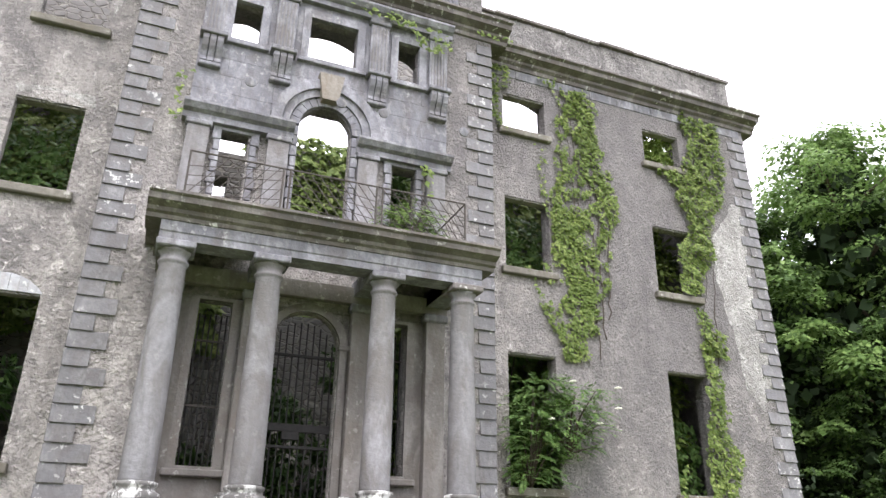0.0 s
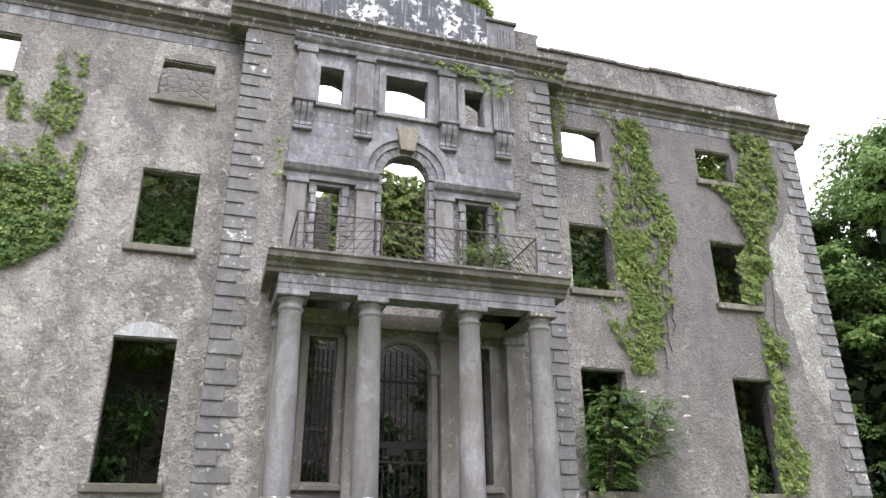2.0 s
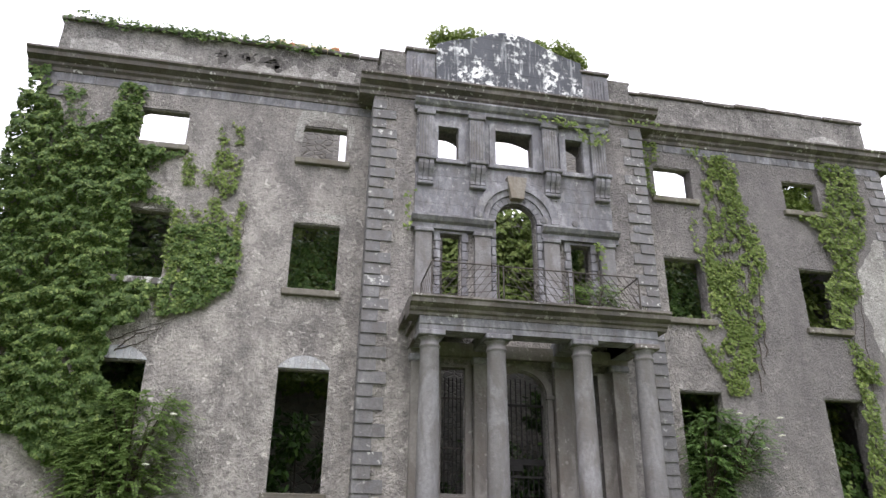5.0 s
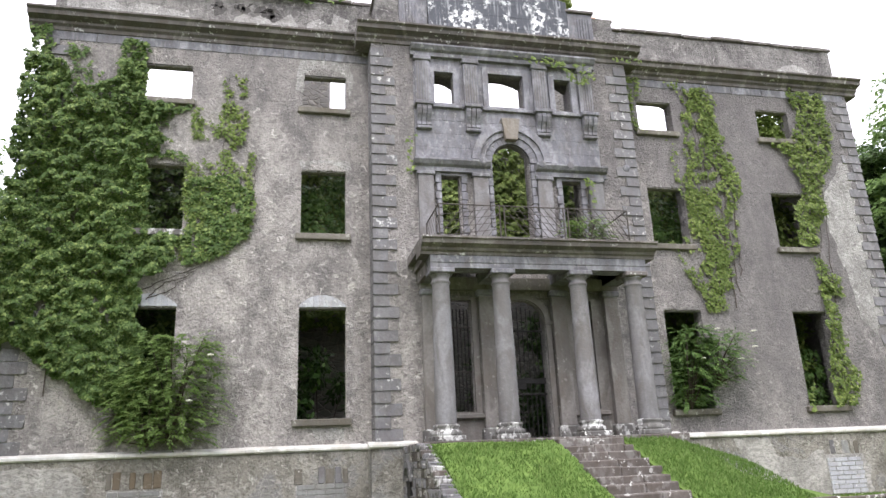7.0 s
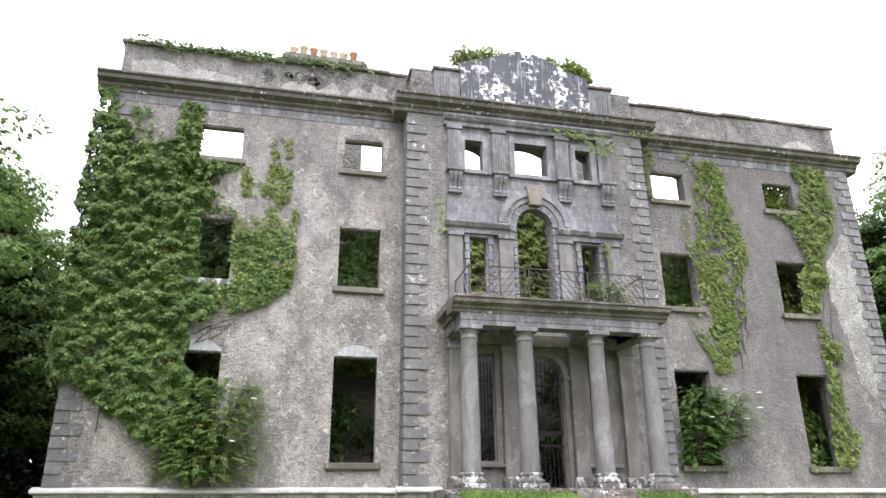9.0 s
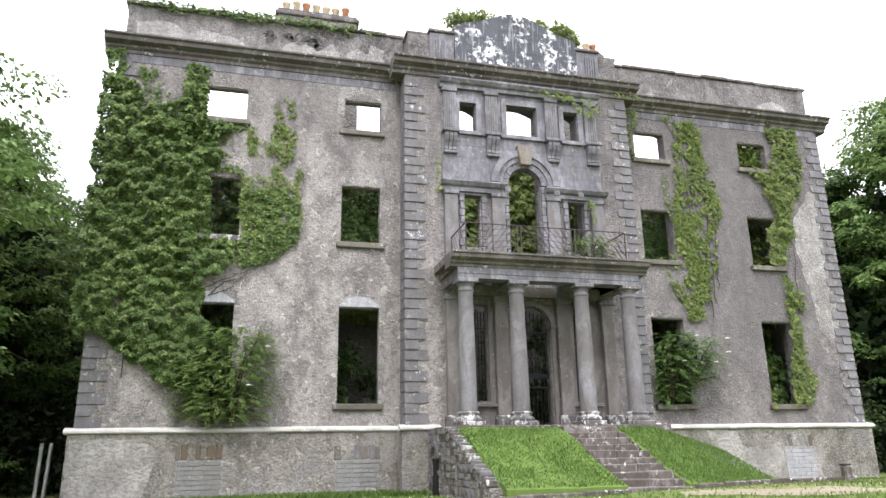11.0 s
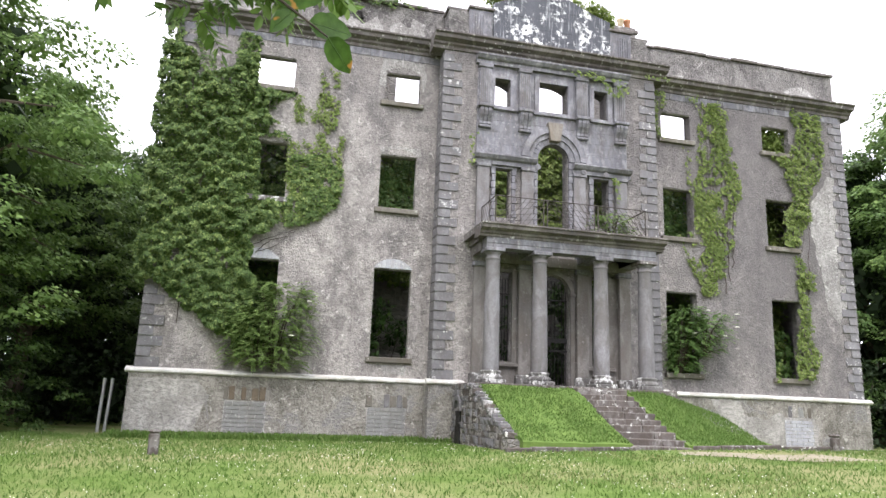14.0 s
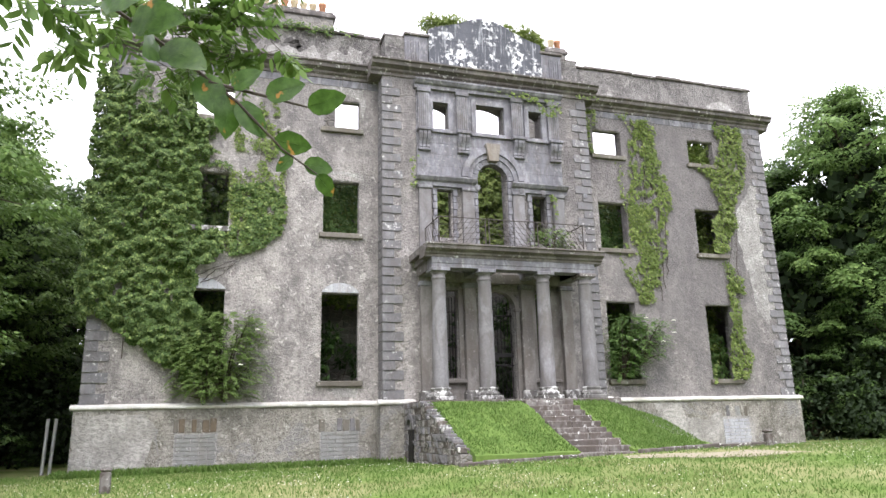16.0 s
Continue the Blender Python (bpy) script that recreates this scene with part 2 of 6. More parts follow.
BARK = plain("grey_bark", (0.13, 0.105, 0.08), (0.05, 0.04, 0.03), 0.95, 0, 9, 0.8)
TWIG = plain("brown_twig", (0.07, 0.052, 0.040), (0.035, 0.027, 0.021), 0.7, 0, 60, 0.3)
GALV = plain("galvanised_steel", (0.42, 0.42, 0.41), (0.28, 0.28, 0.28), 0.5, 0.6, 6)
IVY_DARK = leaf("ivy_dark", (0.036, 0.068, 0.015), (0.085, 0.136, 0.032), (0.19, 0.245, 0.075), 0.5, 0.6, 0.15)
SPRAY = leaf("spray_leaf", (0.075, 0.135, 0.028), (0.13, 0.21, 0.055), (0.20, 0.28, 0.09), 0.45, 0.6, 0.5)
IVY_LIGHT = leaf("ivy_light", (0.080, 0.120, 0.027), (0.155, 0.205, 0.052), (0.27, 0.32, 0.105), 0.5, 0.65)
SHRUB = leaf("shrub_leaf", (0.055, 0.105, 0.026), (0.105, 0.18, 0.05), (0.19, 0.275, 0.085), 0.5, 0.7)
PALE = leaf("feathery_leaf", (0.095, 0.155, 0.042), (0.155, 0.225, 0.065), (0.23, 0.31, 0.105), 0.5, 0.65, 0.45)
# darker leaf: the dimness inside the shell is put into the colour
INNER_SHADE = leaf("shade_toned_leaf", (0.025, 0.055, 0.013), (0.05, 0.10, 0.022), (0.10, 0.17, 0.04), 0.5, 0.8)
TUFT = leaf("sunlit_tuft_leaf", (0.13, 0.18, 0.045), (0.21, 0.265, 0.07), (0.31, 0.36, 0.13), 0.5, 0.6, 0.4)
TREE = leaf("tree_leaf", (0.045, 0.083, 0.022), (0.080, 0.136, 0.036), (0.13, 0.20, 0.058), 0.5, 0.7, 0.25)
# near-black leaf: shade inside crowns and under the wood, put into the colour
TREE_SHADE = leaf("shade_painted_leaf", (0.012, 0.022, 0.008), (0.02, 0.036, 0.012), (0.03, 0.05, 0.018), 0.7, 0.8, 0.05)
TREE_LIT = leaf("light_tree_leaf", (0.085, 0.145, 0.038), (0.145, 0.23, 0.065), (0.22, 0.31, 0.10), 0.5, 0.6, 0.4)
BEECH = Mat("hanging_leaf", 0.42, spec=0.4)
_v = BEECH.noise(55, (1, 1, 1), 4, 0.6, 0.35, 0.7)
_s = BEECH.noise(26, (1, 1, 1), 3, 0.5, 0.66, 0.70)
_c = BEECH.mix(_v, (0.035, 0.078, 0.012), (0.07, 0.135, 0.024))
_c = BEECH.mix(BEECH.math('MULTIPLY', _s, 0.8), _c, (0.42, 0.20, 0.05))
BEECH.color(_c)
_t = BEECH.n.new("ShaderNodeBsdfTranslucent")
BEECH.l.new(_c, _t.inputs["Color"])
_x = BEECH.n.new("ShaderNodeMixShader")
_x.inputs[0].default_value = 0.45
BEECH.l.new(BEECH.b.outputs[0], _x.inputs[1])
BEECH.l.new(_t.outputs[0], _x.inputs[2])
BEECH.l.new(_x.outputs[0], BEECH.n["Material Output"].inputs["Surface"])
BEECH = BEECH.bump(_v, 0.2, 0.002).m
GRASS = Mat("lawn_soil_and_turf", 0.95, spec=0.1)
_a = GRASS.noise(0.35, (1, 1, 1), 6, 0.6, 0.42, 0.62)
_b = GRASS.noise(3.0, (1, 1, 1), 6, 0.7, 0.35, 0.7)
GRASS.color(GRASS.mix(GRASS.math('MULTIPLY', _a, 0.6), GRASS.mix(_b, (0.08, 0.13, 0.026), (0.13, 0.185, 0.05)), (0.26, 0.235, 0.125)))
GRASS = GRASS.bump(_b, 0.6, 0.05).m
TURF = plain("green_bank_turf", (0.128, 0.192, 0.043), (0.078, 0.132, 0.026), 0.95, 0, 3, 0.6)
BLADE = leaf("grass_blade", (0.076, 0.138, 0.028), (0.118, 0.194, 0.044), (0.19, 0.245, 0.09), 0.6, 0.75, 0.3)
DRYBLADE = leaf("dry_grass_blade", (0.12, 0.15, 0.045), (0.18, 0.195, 0.08), (0.28, 0.26, 0.14), 0.7, 0.6, 0.3)
CLOVER = plain("clover_flower", (0.75, 0.74, 0.68), (0.6, 0.6, 0.5), 0.9, 0, 30, 0.0)
EARTH = plain("worn_earth", (0.30, 0.26, 0.195), (0.20, 0.18, 0.115), 0.95, 0, 2.5, 0.5)

# ---- building helpers ----
BASE = {}


def thing(name, x=0, y=0, z=0, label="", category="", group="", kind=""):
    ob = new(name)
    ob.location = (x, y, z)
    ob.empty_display_size = 0.2
    BASE[ob.name] = Vector((x, y, z))
    return tagged(ob, label, category, group, kind)


def mesh_of(name, bm, material, smooth=False):
    bmesh.ops.recalc_face_normals(bm, faces=bm.faces)
    me = bpy.data.meshes.new(name)
    bm.to_mesh(me)
    bm.free()
    me.materials.append(material)
    if smooth:
        me.shade_smooth()
    return me


def hang(ob, parent):
    ob.parent = parent
    ob.matrix_parent_inverse = Matrix.Translation(-BASE.get(parent.name, Vector((0, 0, 0))))


def part(name, bm, material, parent, label="", smooth=False):
    ob = new(name, mesh_of(name, bm, material, smooth))
    if parent:
        hang(ob, parent)
    return tagged(ob, label)


def structure(name, bm, material, label, category):
    return tagged(new(name, mesh_of(name, bm, material)), label, category, "", "structure")


def piece(name, me, parent, loc, scale=(1, 1, 1), rz=0.0, label=""):
    """One of many alike pieces on shared mesh data."""
    ob = new(name, me)
    hang(ob, parent)
    ob.location, ob.scale, ob.rotation_euler = loc, scale, (0, 0, rz)
    return tagged(ob, label)


def box(bm, x0, x1, y0, y1, z0, z1, bevel=0.0, rough=0.0):
    r = bmesh.ops.create_cube(bm, size=1, matrix=Matrix.LocRotScale(((x0 + x1) / 2, (y0 + y1) / 2, (z0 + z1) / 2), None, (x1 - x0, y1 - y0, z1 - z0)))
    vs = r["verts"]
    if rough:
        for v in vs:
            v.co += Vector((random.uniform(-rough, rough) for _ in range(3)))
    if bevel:
        es = list({e for v in vs for e in v.link_edges})
        bmesh.ops.bevel(bm, geom=es, offset=bevel, segments=1, affect='EDGES')
    return bm


def boxed(*a, bevel=0.0, rough=0.0):
    return box(bmesh.new(), *a, bevel=bevel, rough=rough)


def wall_grid(bm, x0, x1, z0, z1, yf, yb, holes=()):
    """A wall along x with rectangular openings that go right through."""
    xs = sorted({x0, x1, *[h[0] for h in holes], *[h[1] for h in holes]})
    zs = sorted({z0, z1, *[h[2] for h in holes], *[h[3] for h in holes]})
    solid = lambda i, k: 0 <= i < len(xs) - 1 and 0 <= k < len(zs) - 1 and not any(
        h[0] <= (xs[i] + xs[i + 1]) / 2 <= h[1] and h[2] <= (zs[k] + zs[k + 1]) / 2 <= h[3] for h in holes)
    vert = {}

    def v(i, k, y):
        key = (i, k, y)
        if key not in vert:
            vert[key] = bm.verts.new((xs[i], y, zs[k]))
        return vert[key]

    for i in range(len(xs) - 1):
        for k in range(len(zs) - 1):
            if not solid(i, k):
                continue
            for y in (yf, yb):
                bm.faces.new((v(i, k, y), v(i + 1, k, y), v(i + 1, k + 1, y), v(i, k + 1, y)))
            for di, dk, a, b in ((-1, 0, (i, k), (i, k + 1)), (1, 0, (i + 1, k), (i + 1, k + 1)), (0, -1, (i, k), (i + 1, k)), (0, 1, (i, k + 1), (i + 1, k + 1))):
                if not solid(i + di, k + dk):
                    bm.faces.new((v(*a, yf), v(*b, yf), v(*b, yb), v(*a, yb)))
    return bm


def extrude_x(bm, profile, x0, x1):
    """A moulding: (y, z) profile drawn out along x."""
    a = [bm.verts.new((x0, y, z)) for y, z in profile]
    b = [bm.verts.new((x1, y, z)) for y, z in profile]
    n = len(profile)
    for i in range(n):
        bm.faces.new((a[i], a[(i + 1) % n], b[(i + 1) % n], b[i]))
    bm.faces.new(a)
    bm.faces.new(b)
    return bm


def polygon_y(bm, pts, y0, y1):
    """An (x, z) polygon given depth along y."""
    a = [bm.verts.new((x, y0, z)) for x, z in pts]
    b = [bm.verts.new((x, y1, z)) for x, z in pts]
    n = len(pts)
    for i in range(n):
        bm.faces.new((a[i], a[(i + 1) % n], b[(i + 1) % n], b[i]))
    bm.faces.new(a)
    bm.faces.new(b)
    return bm


def arch_fill(bm, cx, spring, r, top, yf, yb, n=14):
    """Spandrels that turn the head of a rectangular opening into a round arch."""
    for i in range(n):
        a0, a1 = math.pi * i / n, math.pi * (i + 1) / n
        p0, p1 = (cx + r * math.cos(a0), spring + r * math.sin(a0)), (cx + r * math.cos(a1), spring + r * math.sin(a1))
        polygon_y(bm, [p0, p1, (p1[0], top), (p0[0], top)], yf, yb)
    return bm


def segment_fill(bm, x0, x1, spring, rise, top, yf, yb, n=8):
    """Lowers the head of a rectangular opening to a shallow segmental arch."""
    for i in range(n):
        xa, xb = x0 + (x1 - x0) * i / n, x0 + (x1 - x0) * (i + 1) / n
        za, zb = (spring + rise * (1 - ((q - (x0 + x1) / 2) / ((x1 - x0) / 2)) ** 2) for q in (xa, xb))
        polygon_y(bm, [(xa, za), (xb, zb), (xb, top), (xa, top)], yf, yb)
    return bm


def clip_z(pts, lo, hi, axis=1):
    """The part of a convex (x, z) outline between two levels (axis 1) or two uprights (axis 0)."""
    for lim, sgn in ((lo, 1), (hi, -1)):
        out = []
        for i, b in enumerate(pts):
            a = pts[i - 1]
            da, db = sgn * (a[axis] - lim), sgn * (b[axis] - lim)
            if (da > 0) != (db > 0):
                f = da / (da - db)
                out.append((a[0] + (b[0] - a[0]) * f, a[1] + (b[1] - a[1]) * f))
            if db > 0:
                out.append(b)
        pts = out
    return pts


def ring(bm, cx, cz, r0, r1, y0, y1, a0=0.0, a1=180.0, n=18):
    for i in range(n):
        t0, t1 = radians(a0 + (a1 - a0) * i / n), radians(a0 + (a1 - a0) * (i + 1) / n)
        polygon_y(bm, [(cx + r0 * math.cos(t0), cz + r0 * math.sin(t0)), (cx + r1 * math.cos(t0), cz + r1 * math.sin(t0)),
                       (cx + r1 * math.cos(t1), cz + r1 * math.sin(t1)), (cx + r0 * math.cos(t1), cz + r0 * math.sin(t1))], y0, y1)
    bmesh.ops.remove_doubles(bm, verts=bm.verts, dist=1e-4)
    return bm


def lathe(bm, x, y, profile, n=28):
    """A turned form from (radius, z) pairs."""
    rows = [[bm.verts.new((x + r * math.cos(2 * math.pi * i / n), y + r * math.sin(2 * math.pi * i / n), z)) for i in range(n)] for r, z in profile]
    for a, b in zip(rows, rows[1:]):
        for i in range(n):
            bm.faces.new((a[i], a[(i + 1) % n], b[(i + 1) % n], b[i]))
    bm.faces.new(rows[0])
    bm.faces.new(rows[-1])
    return bm


def tube(bm, pts, radii, n=7):
    rows = []
    for i, p in enumerate(pts):
        d = (Vector(pts[min(i + 1, len(pts) - 1)]) - Vector(pts[max(i - 1, 0)])).normalized()
        u = d.cross(Vector((0.31, 0.9, 0.2))).normalized()
        w = d.cross(u)
        rows.append([bm.verts.new(Vector(p) + radii[i] * (math.cos(2 * math.pi * k / n) * u + math.sin(2 * math.pi * k / n) * w)) for k in range(n)])
    for a, b in zip(rows, rows[1:]):
        for k in range(n):
            bm.faces.new((a[k], a[(k + 1) % n], b[(k + 1) % n], b[k]))
    bm.faces.new(rows[0])
    bm.faces.new(rows[-1])
    return bm


IVY_SHAPE = np.array([(0, 0, 0), (0.46, 0.02, -0.14), (0.24, 0.52, -0.10), (0, 1.05, 0.02), (-0.24, 0.52, -0.10), (-0.46, 0.02, -0.14)])
LONG_SHAPE = np.array([(0, 0, 0), (0.20, 0.25, -0.06), (0.20, 0.65, -0.06), (0, 1, -0.05), (-0.20, 0.65, -0.06), (-0.20, 0.25, -0.06)])
BLADE_SHAPE = np.array([(-0.05, 0, 0), (0.05, 0, 0), (0.015, 1, 0.2), (-0.035, 0.6, 0.08)])


TREE_SHAPE = np.array([(0, 0, 0), (0.34, 0.5, -0.08), (0, 1, -0.05), (-0.34, 0.5, -0.08)])


def foliage(name, pts, tips, faces_to, sizes, material, parent, shape=IVY_SHAPE, label=""):
    """Many small folded leaves in one mesh. tips: the way each leaf points; faces_to: its outward side."""
    pts, tips, out, sizes = np.asarray(pts, float), np.asarray(tips, float), np.asarray(faces_to, float), np.asarray(sizes, float)
    v = tips / np.linalg.norm(tips, axis=1, keepdims=True)
    u = np.cross(v, out)
    u /= np.linalg.norm(u, axis=1, keepdims=True) + 1e-9
    w = np.cross(u, v)
    s = shape[None, :, :] * sizes[:, None, None]
    co = pts[:, None, :] + s[..., 0:1] * u[:, None, :] + s[..., 1:2] * v[:, None, :] + s[..., 2:3] * w[:, None, :]
    n = len(pts)
    k, quads = len(shape), np.array([0, 1, 2, 3, 0, 3, 4, 5] if len(shape) == 6 else [0, 1, 2, 3])
    idx = (np.arange(n)[:, None] * k + quads[None, :]).ravel()
    nf = len(quads) // 4
    me = bpy.data.meshes.new(name)
    me.vertices.add(n * k)
    me.vertices.foreach_set("co", co.ravel())
    me.loops.add(n * 4 * nf)
    me.loops.foreach_set("vertex_index", idx)
    me.polygons.add(n * nf)
    me.polygons.foreach_set("loop_start", np.arange(n * nf) * 4)
    me.update(calc_edges=True)
    me.validate()
    me.materials.append(material)
    ob = new(name, me)
    if parent:
        hang(ob, parent)
    return tagged(ob, label)


def rough_noise(x, z, scale, seed):
    return noise.noise(Vector((x * scale + seed * 7.3, seed * 3.1, z * scale)))


def inside(poly, x, z):
    c, n = False, len(poly)
    for i in range(n):
        (x0, z0), (x1, z1) = poly[i], poly[i - 1]
        if (z0 > z) != (z1 > z) and x < (x1 - x0) * (z - z0) / (z1 - z0) + x0:
            c = not c
    return c


def ivy_points(poly, per_m2, yface, depth, seed, gaps=0.0, ragged=0.25, keep_out=()):
    """Leaf places over a wall's face inside an outline, ragged at the edge and thicker in clumps."""
    rnd = random.Random(seed)
    xs, zs = [p[0] for p in poly], [p[1] for p in poly]
    x0, x1, z0, z1 = min(xs), max(xs), min(zs), max(zs)
    pts, tips, outs = [], [], []
    for _ in range(int((x1 - x0) * (z1 - z0) * per_m2)):
        x, z = rnd.uniform(x0, x1), rnd.uniform(z0, z1)
        ex, ez = x + ragged * rough_noise(x, z, 1.7, seed), z + ragged * 1.3 * rough_noise(x, z, 2.3, seed + 9)
        if not inside(poly, ex, ez) or any(a < x < b and c < z < d for a, b, c, d in keep_out):
            continue
        g = .6 * rough_noise(x * 1.6, z * 0.6, 1.5, seed + 3) + 0.9 * rough_noise(x * 1.4, z * .8, 4.5, seed + 5)
        if g < gaps * 1.1 - 0.62:
            continue
        swell = max(0.0, 0.55 + 0.5 * rough_noise(x, z, 0.9, seed + 1) + 0.5 * rough_noise(x, z, 2.6, seed + 2) + 0.7 * rough_noise(x, z, 5.5, seed + 4))
        pts.append((x, yface - 0.03 - depth * swell * rnd.uniform(0.75, 1.0), z))
        tips.append((rnd.gauss(0, 0.5), rnd.uniform(-0.6, 0.1), -1 + rnd.uniform(0, 0.7)))
        outs.append((rnd.gauss(0, 0.4), -1, rnd.uniform(0.0, 0.9)))
    return np.array(pts), np.array(tips), np.array(outs)


def ivy(label, polys, material, stems=(), category="ivy plant", yface=0.0):
    """A climbing plant: leaves of one or more outlines, and bare stems. polys: outline, leaves per m2, depth, size, seed, gaps."""
    x, z = polys[0][0][0]
    t = thing("ivy", x, yface, z, label, category)
    for poly, dens, depth, size, seed, gaps, out in polys:
        p, v, o = ivy_points(poly, dens, yface, depth, seed, gaps, keep_out=out)
        if len(p):
            rs = np.random.RandomState(seed)
            foliage("foliage", p, v, o, size * rs.uniform(0.6, 1.25, len(p)), material, t)
    for k, s in enumerate(stems):
        bm = bmesh.new()
        rnd = random.Random(k + 50)
        pts = []
        for (xa, za), (xb, zb) in zip(s, s[1:]):
            for q in range(5):
                f = q / 5
                pts.append((xa + (xb - xa) * f + rnd.uniform(-.05, .05), yface - 0.03, za + (zb - za) * f))
        pts.append((s[-1][0], yface - 0.03, s[-1][1]))
        tube(bm, pts, [0.015 * (1 - 0.7 * i / len(pts)) for i in range(len(pts))], 5)
        part("stem", bm, TWIG, t, "bare grey-brown stem")
    return t


C = -0.10            # axis of the house


def GROUND(x, y):
    """Height of the lawn: a little higher before the steps, falling away towards the path."""
    x, d = max(-13, min(3, x)), max(0, -y)
    rise = min(1, d / 6) * (0.24 + 0.028 * x) if y > -60 else 0
    return 0.03 + 0.003 * x + rise - 0.42 * min(1, max(0, (d - 7) / 8)) ** 1.5


# ---- ground ----
bm = bmesh.new()
gx = [-400, -150, -60, -40] + [-30 + .75 * i for i in range(81)] + [40, 60, 150, 400]
gy = [-400, -150, -70, -45] + [-36 + .6 * i for i in range(81)] + [20, 30, 60, 150, 400]
gv = [[bm.verts.new((x, y, GROUND(x, y))) for y in gy] for x in gx]
for i in range(len(gx) - 1):
    for k in range(len(gy) - 1):
        bm.faces.new((gv[i][k], gv[i + 1][k], gv[i + 1][k + 1], gv[i][k + 1]))
ground = structure("ground", bm, GRASS, "mown green lawn sloping gently, with daisies and dry patches", "lawn")

# ---- main walls ----
W_X = [C - 9.33, C - 5.15, C + 5.17, C + 9.45]
ROWS_Z = [(2.52, 5.35), (7.33, 9.17), (11.05, 12.10)]
HALF = 0.60
holes = [(x - HALF, x + HALF, a, b) for x in W_X for a, b in ROWS_Z]
bm = wall_grid(bmesh.new(), C - 12.5, C + 12.5, 1.74, 13.05, 0.0, 0.26, holes + [(C - 3.2, C + 3.2, 1.74, 13.05)])
# the inner leaf has wider, higher embrasures
wall_grid(bm, C - 12.5, C + 12.5, 1.74, 13.05, 0.26, 0.75, [(a - .22, b + .22, c - .1, d + .42) for a, b, c, d in holes] + [(C - 3.2, C + 3.2, 1.74, 13.05)])
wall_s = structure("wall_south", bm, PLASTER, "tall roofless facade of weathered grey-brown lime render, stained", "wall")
for a, b, c, d in holes:
    structure("window_head", segment_fill(bmesh.new(), a - .221, b + .221, d + .16, .22, d + .421, 0.262, 0.749), PLASTER, "rough shallow-arched rear head of a window opening", "window head")
bm = wall_grid(bmesh.new(), C - 12.62, C + 12.62, -0.6, 1.74, -0.12, 0.75)
basement = structure("wall_basement", bm, BASEMENT, "basement wall of patched render with bare rubble showing", "wall")
bm = wall_grid(bmesh.new(), C - 4.02, C + 4.02, -0.6, 1.74, -0.84, -0.12)
structure("wall_bay_basement", bm, BASEMENT, "projecting basement of the centre bay, cracked render", "wall")

# side, back and inner walls
for nm, x0, x1 in (("wall_west", C - 12.5, C - 11.8), ("wall_east", C + 11.8, C + 12.5)):
    structure(nm, boxed(x0, x1, 0.75, 10.2, -0.6, 13.0), PLASTER, "end wall of grey weathered render", "wall")


def ragged(name, x0, x1, y0, y1, top, seed, mat, label, low=-0.5, fall=0.5):
    pts, n = [(x0, low), (x1, low)], 16
    for i in range(n + 1):
        x = x1 + (x0 - x1) * i / n
        pts.append((x, top(x) + fall * noise.noise(Vector((x * 1.3, seed, 0)))))
    return structure(name, polygon_y(bmesh.new(), pts, y0, y1), mat, label, "wall")


ragged("wall_north", C - 11.8, C + 11.8, 9.5, 10.2, lambda x: 14.7 if -1 < x < 6.5 else 11.7 if -3 < x < 0 else 13.6, 2, RUBBLE, "broken rubble rear wall, ivy grown")
ragged("wall_spine_west", -8.9, -4.95, 3.5, 4.3, lambda x: 15.9 if x > -8.2 else 12.6, 5, RUBBLE, "high inner rubble wall before the chimney stack", fall=0.15)
b = bmesh.new()
wall_grid(b, -4.95, -1.25, -.5, 11.0, 3.52, 4.15, [(-2.2, -1.66, 9.35, 10.05), (-2.4, -1.3, 10.75, 11.0), (-4.6, -3.4, 1.0, 3.0)])
structure("wall_stair", b, RUBBLE, "ruined inner rubble wall with small gaps", "wall")
ragged("wall_spine_east", 2.75, 5.35, 3.5, 4.3, lambda x: 15.8, 6, RUBBLE, "high inner rubble wall before the chimney stack", fall=0.15)
ragged("wall_spine_end", -11.8, -8.9, 3.5, 4.2, lambda x: 11.6, 7, RUBBLE, "broken inner rubble wall")
ragged("wall_spine_far", 5.35, 11.7, 3.5, 4.2, lambda x: 11.8, 8, RUBBLE, "broken inner rubble wall")
b = wall_grid(bmesh.new(), -1.25, 2.75, -.5, 6.6, 3.5, 4.1, [(C - .1, C + 1.0, 0, 4.0)])
arch_fill(b, C + .45, 3.45, .55, 4.0, 3.5, 4.1, 10)
structure("wall_hall", b, RUBBLE, "broken rubble wall of the entrance hall with an arched opening", "wall")
# parapets with coping stones
for nm, x0, x1 in (("parapet_west", C - 12.45, C - 3.7), ("parapet_east", C + 3.7, C + 12.45)):
    structure(nm, boxed(x0, x1, 0.22, 0.75, 13.32, 14.74), PARAPET, "rendered parapet wall, chipped and stained", "parapet")
structure("parapet_centre", boxed(C - 3.75, C + 3.75, -0.55, 0.3, 13.32, 14.52), PARAPET, "rendered parapet of the centre bay", "parapet")

# cornice: one moulded profile along each stretch
COR = [(0.02, 12.86), (-0.05, 12.88), (-0.06, 12.98), (-0.14, 13.03), (-0.15, 13.10), (-0.34, 13.16), (-0.36, 13.27), (-0.44, 13.31), (-0.44, 13.36), (0.5, 13.42), (0.5, 12.86)]
for nm, x0, x1 in (("cornice_west", C - 12.92, C - 3.9), ("cornice_east", C + 3.9, C + 12.92)):
    structure(nm, extrude_x(bmesh.new(), COR, x0, x1), CORNICE, "moulded stone cornice, lichen-spotted and weathered brown", "cornice")
